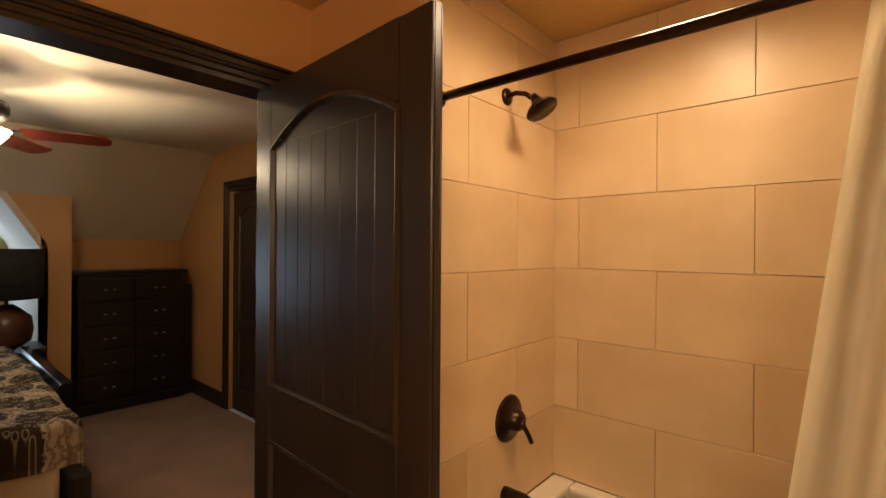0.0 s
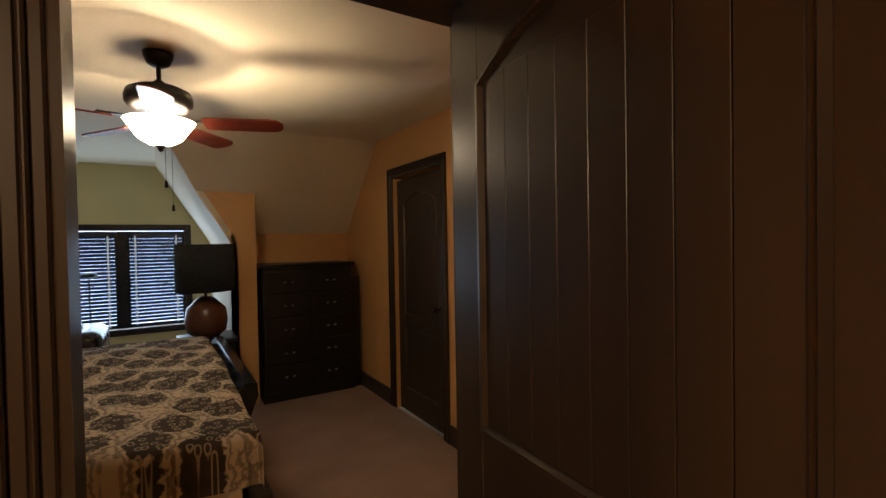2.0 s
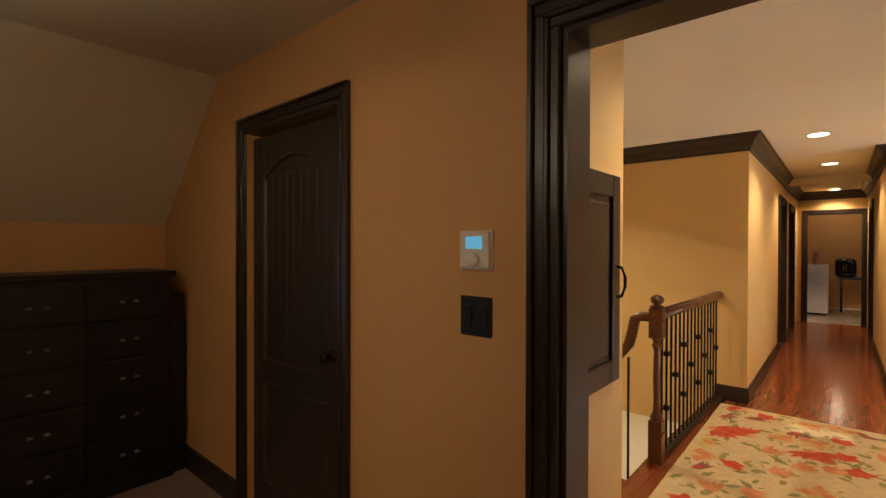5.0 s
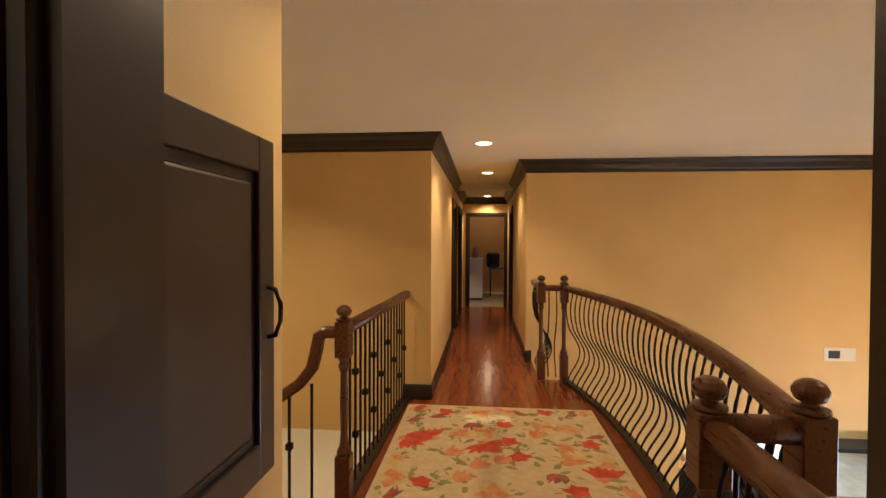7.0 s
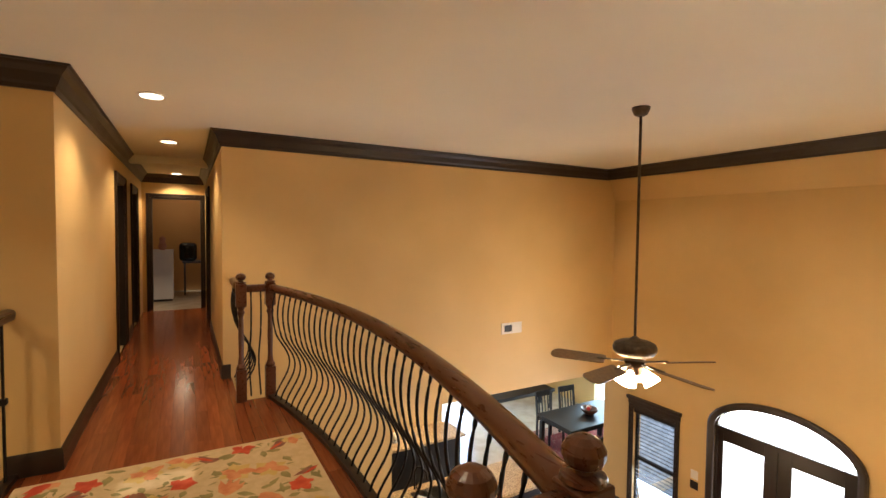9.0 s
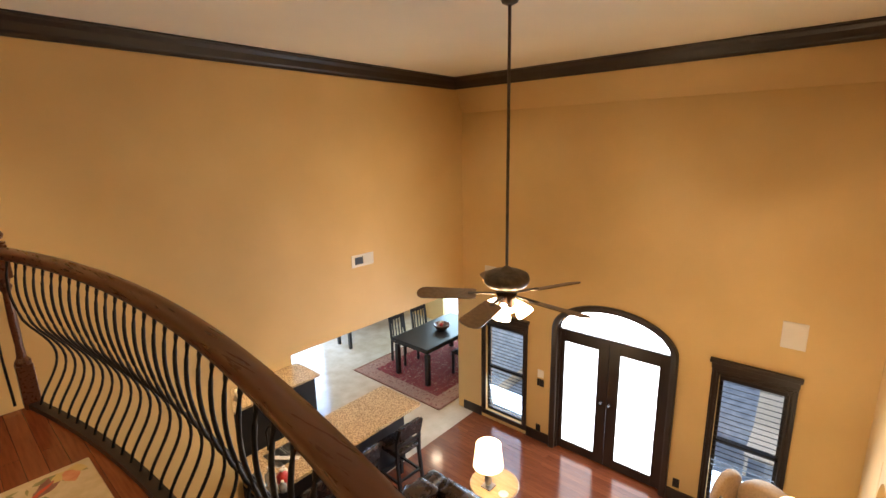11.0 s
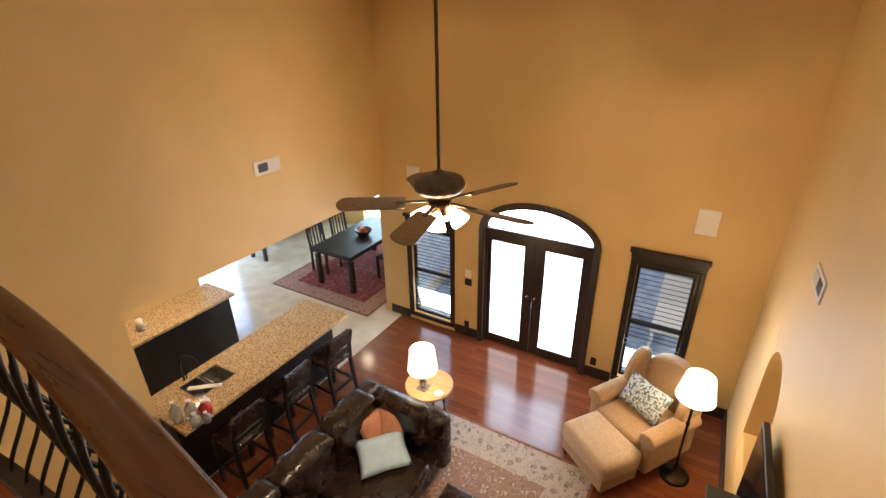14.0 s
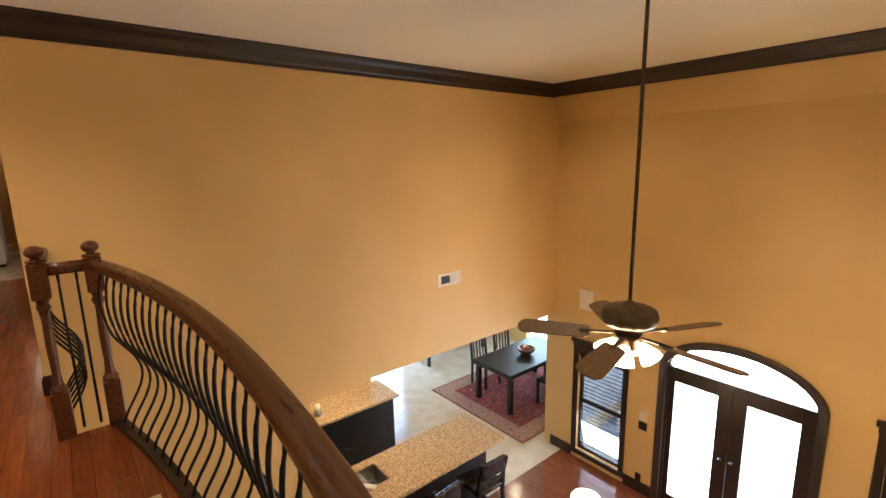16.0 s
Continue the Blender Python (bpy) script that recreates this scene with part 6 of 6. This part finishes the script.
for x, y, r, h, m, lb in ((2.40, 5.02, 0.055, 0.22, "clear", "clear glass bottle beside the sink"), (2.50, 4.95, 0.062, 0.17, "red", "red soap bottle beside the sink"), (2.30, 5.10, 0.05, 0.24, "clear", "clear glass jar beside the sink"), (2.56, 5.03, 0.04, 0.13, "white", "white soap bottle beside the sink"),
                          (2.36, 4.90, 0.05, 0.15, "clear", "clear glass bottle beside the sink"), (2.44, 4.85, 0.04, 0.12, "clear", "clear glass bottle beside the sink")):
    b = thing("bottle", lb, "bottle", (x, y, G + 0.915))
    part("body", lathe([(r, 0), (r, h * 0.6), (r * 0.4, h * 0.78), (r * 0.35, h * 0.9)], seg=14), m, b, smooth=True)
    part("cap", lathe([(r * 0.42, h * 0.9), (r * 0.42, h)], seg=12), "white", b)


def bar_stool(x, y):
    s = thing("bar_stool", "dark wooden bar stool with a leather back at the granite bar", "bar stool", (x, y, G), group="bar stools")
    for px in (-0.18, 0.18):
        part("leg", sweep([(px, 0.18, 0), (px, 0.17, 0.60)], [(-0.018, -0.018), (0.018, -0.018), (0.018, 0.018), (-0.018, 0.018)]), "black", s)
        part("leg", sweep([(px * 1.05, -0.24, 0), (px, -0.18, 0.55), (px, -0.19, 0.80), (px * 0.95, -0.25, 1.02)], [(-0.018, -0.018), (0.018, -0.018), (0.018, 0.018), (-0.018, 0.018)]), "black", s)
    part("seat", box(-0.20, 0.20, -0.20, 0.20, 0.60, 0.67, bevel=0.025, seg=3), "leather", s, smooth=True)
    part("backrest", box(-0.17, 0.17, -0.245, -0.205, 0.84, 1.03, bevel=0.012), "leather", s)
    part("slat", box(-0.17, 0.17, -0.215, -0.195, 0.74, 0.78), "black", s)
    for z, y0 in ((0.22, 0.175), (0.28, -0.21)):
        part("stretcher", box(-0.18, 0.18, y0 - 0.012, y0 + 0.012, z - 0.015, z + 0.015), "black", s)
    for px in (-0.18, 0.18):
        part("stretcher", box(px - 0.012, px + 0.012, -0.20, 0.17, 0.235, 0.265), "black", s)
    return s


st = bar_stool(2.65, 4.76)
copy_thing(st, pose(3.30, 4.78, G, 0, 0, 4))
copy_thing(st, pose(4.00, 4.79, G, 0, 0, -3))

kc = thing("kitchen_counter", "dark kitchen cabinet with granite worktop", "kitchen counter", (0, 0, G))
part("body", box(1.6, 4.08, 6.74, 7.325, 0, 0.875), "black", kc)
w2 = thing("worktop", "speckled tan granite worktop on the dark cabinet", "worktop", (0, 0, G))
part("slab", box(1.6, 4.15, 6.69, 7.325, 0.875, 0.915, bevel=0.006), "granite", w2)
ca = thing("candle", "ivory pillar candle in a clear glass holder on the granite", "candle", (2.98, 6.95, G + 0.915))
part("holder", lathe([(0.05, 0), (0.05, 0.008), (0.012, 0.012), (0.012, 0.04), (0.055, 0.05), (0.055, 0.055)], seg=18), "steel", ca, smooth=True)
part("wax", lathe([(0.04, 0.055), (0.04, 0.15)], seg=18), "candle", ca, smooth=True)

# ---- dining room ----
dt = thing("dining_table", "dark wooden dining table on the red rug", "dining table", (6.93, 6.65, G))
part("tabletop", box(-0.88, 0.88, -0.47, 0.47, 0.72, 0.76, bevel=0.01), "black", dt)
part("apron", box(-0.80, 0.80, -0.39, 0.39, 0.63, 0.72), "black", dt)
for x in (-0.80, 0.80):
    for y in (-0.39, 0.39):
        part("leg", box(x - 0.04, x + 0.04, y - 0.04, y + 0.04, 0, 0.63, bevel=0.005, seg=1), "black", dt)


def dining_chair():
    s = thing("dining_chair", "dark wooden dining chair with a slatted back at the table", "dining chair", (0, 0, 0), group="dining chairs")
    for px in (-0.19, 0.19):
        part("leg", box(px - 0.018, px + 0.018, 0.16, 0.196, 0, 0.43), "black", s)
        part("leg", sweep([(px, -0.20, 0), (px, -0.19, 0.45), (px, -0.25, 0.98)], [(-0.018, -0.018), (0.018, -0.018), (0.018, 0.018), (-0.018, 0.018)]), "black", s)
    part("seat", box(-0.21, 0.21, -0.21, 0.21, 0.43, 0.48, bevel=0.012), "leather", s)
    part("backrest", box(-0.18, 0.18, -0.262, -0.238, 0.86, 0.98), "black", s)
    for i in range(4):
        part("slat", sweep([(-0.12 + 0.08 * i, -0.205, 0.50), (-0.12 + 0.08 * i, -0.24, 0.86)], [(-0.012, -0.006), (0.012, -0.006), (0.012, 0.006), (-0.012, 0.006)]), "black", s)
    return s


c0 = dining_chair()
c0.location, c0.rotation_euler = (6.98, 6.02, G), (0, 0, radians(0))
for x, y, a in ((7.5, 6.0, 4), (6.62, 7.34, 180), (7.25, 7.34, 176), (7.98, 6.65, 90)):
    copy_thing(c0, pose(x, y, G, 0, 0, a))
bk = thing("fruit_basket", "brown woven basket on the dining table", "basket", (6.95, 6.62, G + 0.76))
part("bowl", lathe([(0.08, 0), (0.16, 0.08), (0.17, 0.12), (0.15, 0.12), (0.07, 0.02)], seg=18), "brown_ceramic", bk, smooth=True)
for x, m in ((-0.05, "red"), (0.05, "coral"), (0.0, "candle")):
    part("fruit", lathe([(0.0, -0.04), (0.035, -0.02), (0.04, 0.0), (0.03, 0.03), (0.0, 0.04)], (x, 0.03 * math.copysign(1, x), 0.12), 12), m, bk, smooth=True)
fsd = thing("side_bench", "black bench against the far kitchen wall", "bench", (7.05, 8.9, G))
part("seat", box(-0.9, 0.9, -0.25, 0.25, 0.40, 0.48, bevel=0.01), "black", fsd)
for x in (-0.8, 0.8):
    for y in (-0.2, 0.2):
        part("leg", box(x - 0.03, x + 0.03, y - 0.03, y + 0.03, 0, 0.40), "black", fsd)

# far room at the hall's end
wd = thing("white_cabinet", "white painted cabinet in the room at the end of the hall", "cabinet", (-0.28, 11.6, 0))
part("body", box(-0.28, 0.12, -0.3, 0.3, 0.04, 1.05, bevel=0.006), "white", wd)
part("plinth", box(-0.26, 0.10, -0.28, 0.28, 0, 0.04), "black", wd)
dk = thing("desk", "dark desk in the room at the end of the hall", "desk", (0.35, 12.4, 0))
part("top", box(-0.35, 0.5, -0.3, 0.3, 0.72, 0.76), "black", dk)
for x in (-0.3, 0.45):
    part("leg", box(x - 0.02, x + 0.02, -0.28, 0.28, 0, 0.72), "black", dk)
bg = thing("duffel_bag", "dark bag standing on the desk", "bag", (0.12, 12.3, 0.76))
part("body", box(-0.18, 0.18, -0.12, 0.12, 0, 0.42, bevel=0.08, seg=3), "screen", bg, smooth=True)
pb = thing("plush_toy", "pink plush toy on the white cabinet", "toy", (-0.35, 11.5, 1.05))
part("body", lathe([(0.05, 0), (0.08, 0.08), (0.05, 0.17), (0.06, 0.24), (0.0, 0.30)], seg=14), "coral", pb, smooth=True)
slab("ceiling_beam", -0.60, 0.40, 7.55, 7.75, C - 0.10, C, "ceiling")

# ---- outside ----
slab("ground", -60, 200, -100, 110, G - 0.4, G - 0.15, "grass")
slab("patio", WX + 0.2, 14.0, -2.0, LY - 0.02, G - 0.15, G - 0.06, "brick")
for y, z in ((1.15, 0.55), (4.55, 0.5)):
    b = thing("patio_chair", "pale slatted patio lounge chair outside the window", "patio chair", (7.6, y, G - 0.06))
    part("seat", box(-0.5, 0.4, -0.3, 0.3, 0.30, 0.34), "white", b)
    part("backrest", sweep([(0.35, 0, 0.32), (0.75, 0, 0.95)], [(-0.3, -0.02), (0.3, -0.02), (0.3, 0.02), (-0.3, 0.02)]), "white", b)
    for x in (-0.45, 0.35):
        for yy in (-0.27, 0.27):
            part("leg", box(x - 0.02, x + 0.02, yy - 0.02, yy + 0.02, 0, 0.30), "white", b)
slab("wall_exterior", WX + 0.17, 8.82, LY - 0.03, LY - 0.004, G - 0.15, 0.6, "brick")
fence = thing("garden_wall", "pale stone garden wall beyond the patio", "wall", (14.2, 0, G - 0.15), kind="structure")
part("wall", box(0, 0.3, -12, 14, 0, 2.2), "brick", fence)

for nm, b in (("backdrop", (8.95, 8.96, 5.6, 8.3, G, -0.5)), ("backdrop", (4.4, 6.6, 10.45, 10.46, G, -0.5)), ("backdrop", (-5.75, -5.74, -3.2, -1.0, 0.2, 2.2))):
    tagged(part(nm, box(*b), "sky_shade" if b[0] < 0 else "sky_glow"), kind="structure")


# ---- pieces: wall tiles of the tub alcove ----
def tile_run(wallob, axis, f, out, a0, a1, z0, z1, tw, th_, shift, ref, cuts, material="tile_wall"):
    cache = {}
    k = 0
    z = z0
    rows = []
    zz = ref
    while zz > z0:
        zz -= th_
    while zz < z1:
        lo, hi = max(zz, z0), min(zz + th_, z1)
        if hi - lo > 0.02:
            rows.append((lo, hi))
        zz += th_
    for r, (lo, hi) in enumerate(rows):
        a = cuts + (tw * shift if r % 2 else 0)
        while a > a0:
            a -= tw
        while a < a1:
            l, h = max(a, a0), min(a + tw, a1)
            if h - l > 0.02:
                w, hh = round(h - l, 4), round(hi - lo, 4)
                if (w, hh) not in cache:
                    bm = box(-w / 2 + 0.0010, w / 2 - 0.0010, -0.004, 0.004, -hh / 2 + 0.0010, hh / 2 - 0.0010, bevel=0.0012, seg=1)
                    me = bpy.data.meshes.new("tile")
                    bm.to_mesh(me)
                    bm.free()
                    me.materials.append(M[material])
                    cache[(w, hh)] = me
                t = new("tile", cache[(w, hh)])
                t.parent = wallob
                pos = ((l + h) / 2, f + out * 0.004, (lo + hi) / 2)
                jit = 0.0006 * math.sin(k * 12.9898)
                t.location = (pos[1] + out * jit, pos[0], pos[2]) if axis == "x" else (pos[0], pos[1] + out * jit, pos[2])
                if axis == "x":
                    t.rotation_euler.z = radians(90)
                k += 1
            a += tw


tw_back = tagged(part("wall_tiled", box(0.99, 2.56, -0.126, -0.116, 0.54, 2.399), "grout"), kind="structure")
tile_run(tw_back, "y", -0.128, -1, 1.004, 2.555, 0.54, 2.398, 0.61, 0.294, 0.5, 1.427, 1.42)
tw_wet = tagged(part("wall_tiled", box(0.986, 0.997, -0.965, -0.127, 0.54, 2.399), "grout"), kind="structure")
tile_run(tw_wet, "x", 0.999, 1, -0.963, -0.136, 0.54, 2.398, 0.61, 0.294, 0.5, 1.427, -0.136)


# ---- pieces: planks of the landing and the hall ----
up_floor = [o for o in scene.objects if o.type == "MESH" and o.name.startswith("floor") and o.data.materials and o.data.materials[0] == M["floor_up"]][0]
rnd = random.Random(21)
plank_meshes = {}
for i in range(12):
    x = -0.5575 + 0.083 * i
    for y0, y1 in ((0.02, 0.50), (3.66, 9.95)):
        if y0 < 1 and x < -0.5:
            continue
        y = y0 - (rnd.uniform(0.1, 0.7) if y0 > 1 else 0.0)
        while y < y1 - 0.05:
            step = rnd.choice((0.6, 0.8, 0.95, 1.2))
            a, b_ = max(y, y0), min(y + step, y1)
            if y1 - b_ < 0.1:
                b_ = y1
            y = b_ if b_ == y1 else y + step
            ln = round(b_ - a, 2)
            if ln < 0.06:
                continue
            if ln not in plank_meshes:
                me = bpy.data.meshes.new("plank")
                bm = box(-0.0410, 0.0410, -ln / 2 + 0.0007, ln / 2 - 0.0007, 0.0, 0.004, bevel=0.0007, seg=1)
                bm.to_mesh(me)
                bm.free()
                me.materials.append(M["plank"])
                plank_meshes[ln] = me
            pl = new("plank", plank_meshes[ln])
            pl.parent = up_floor
            pl.location = (x, (a + b_) / 2, 0.0003 * rnd.random())
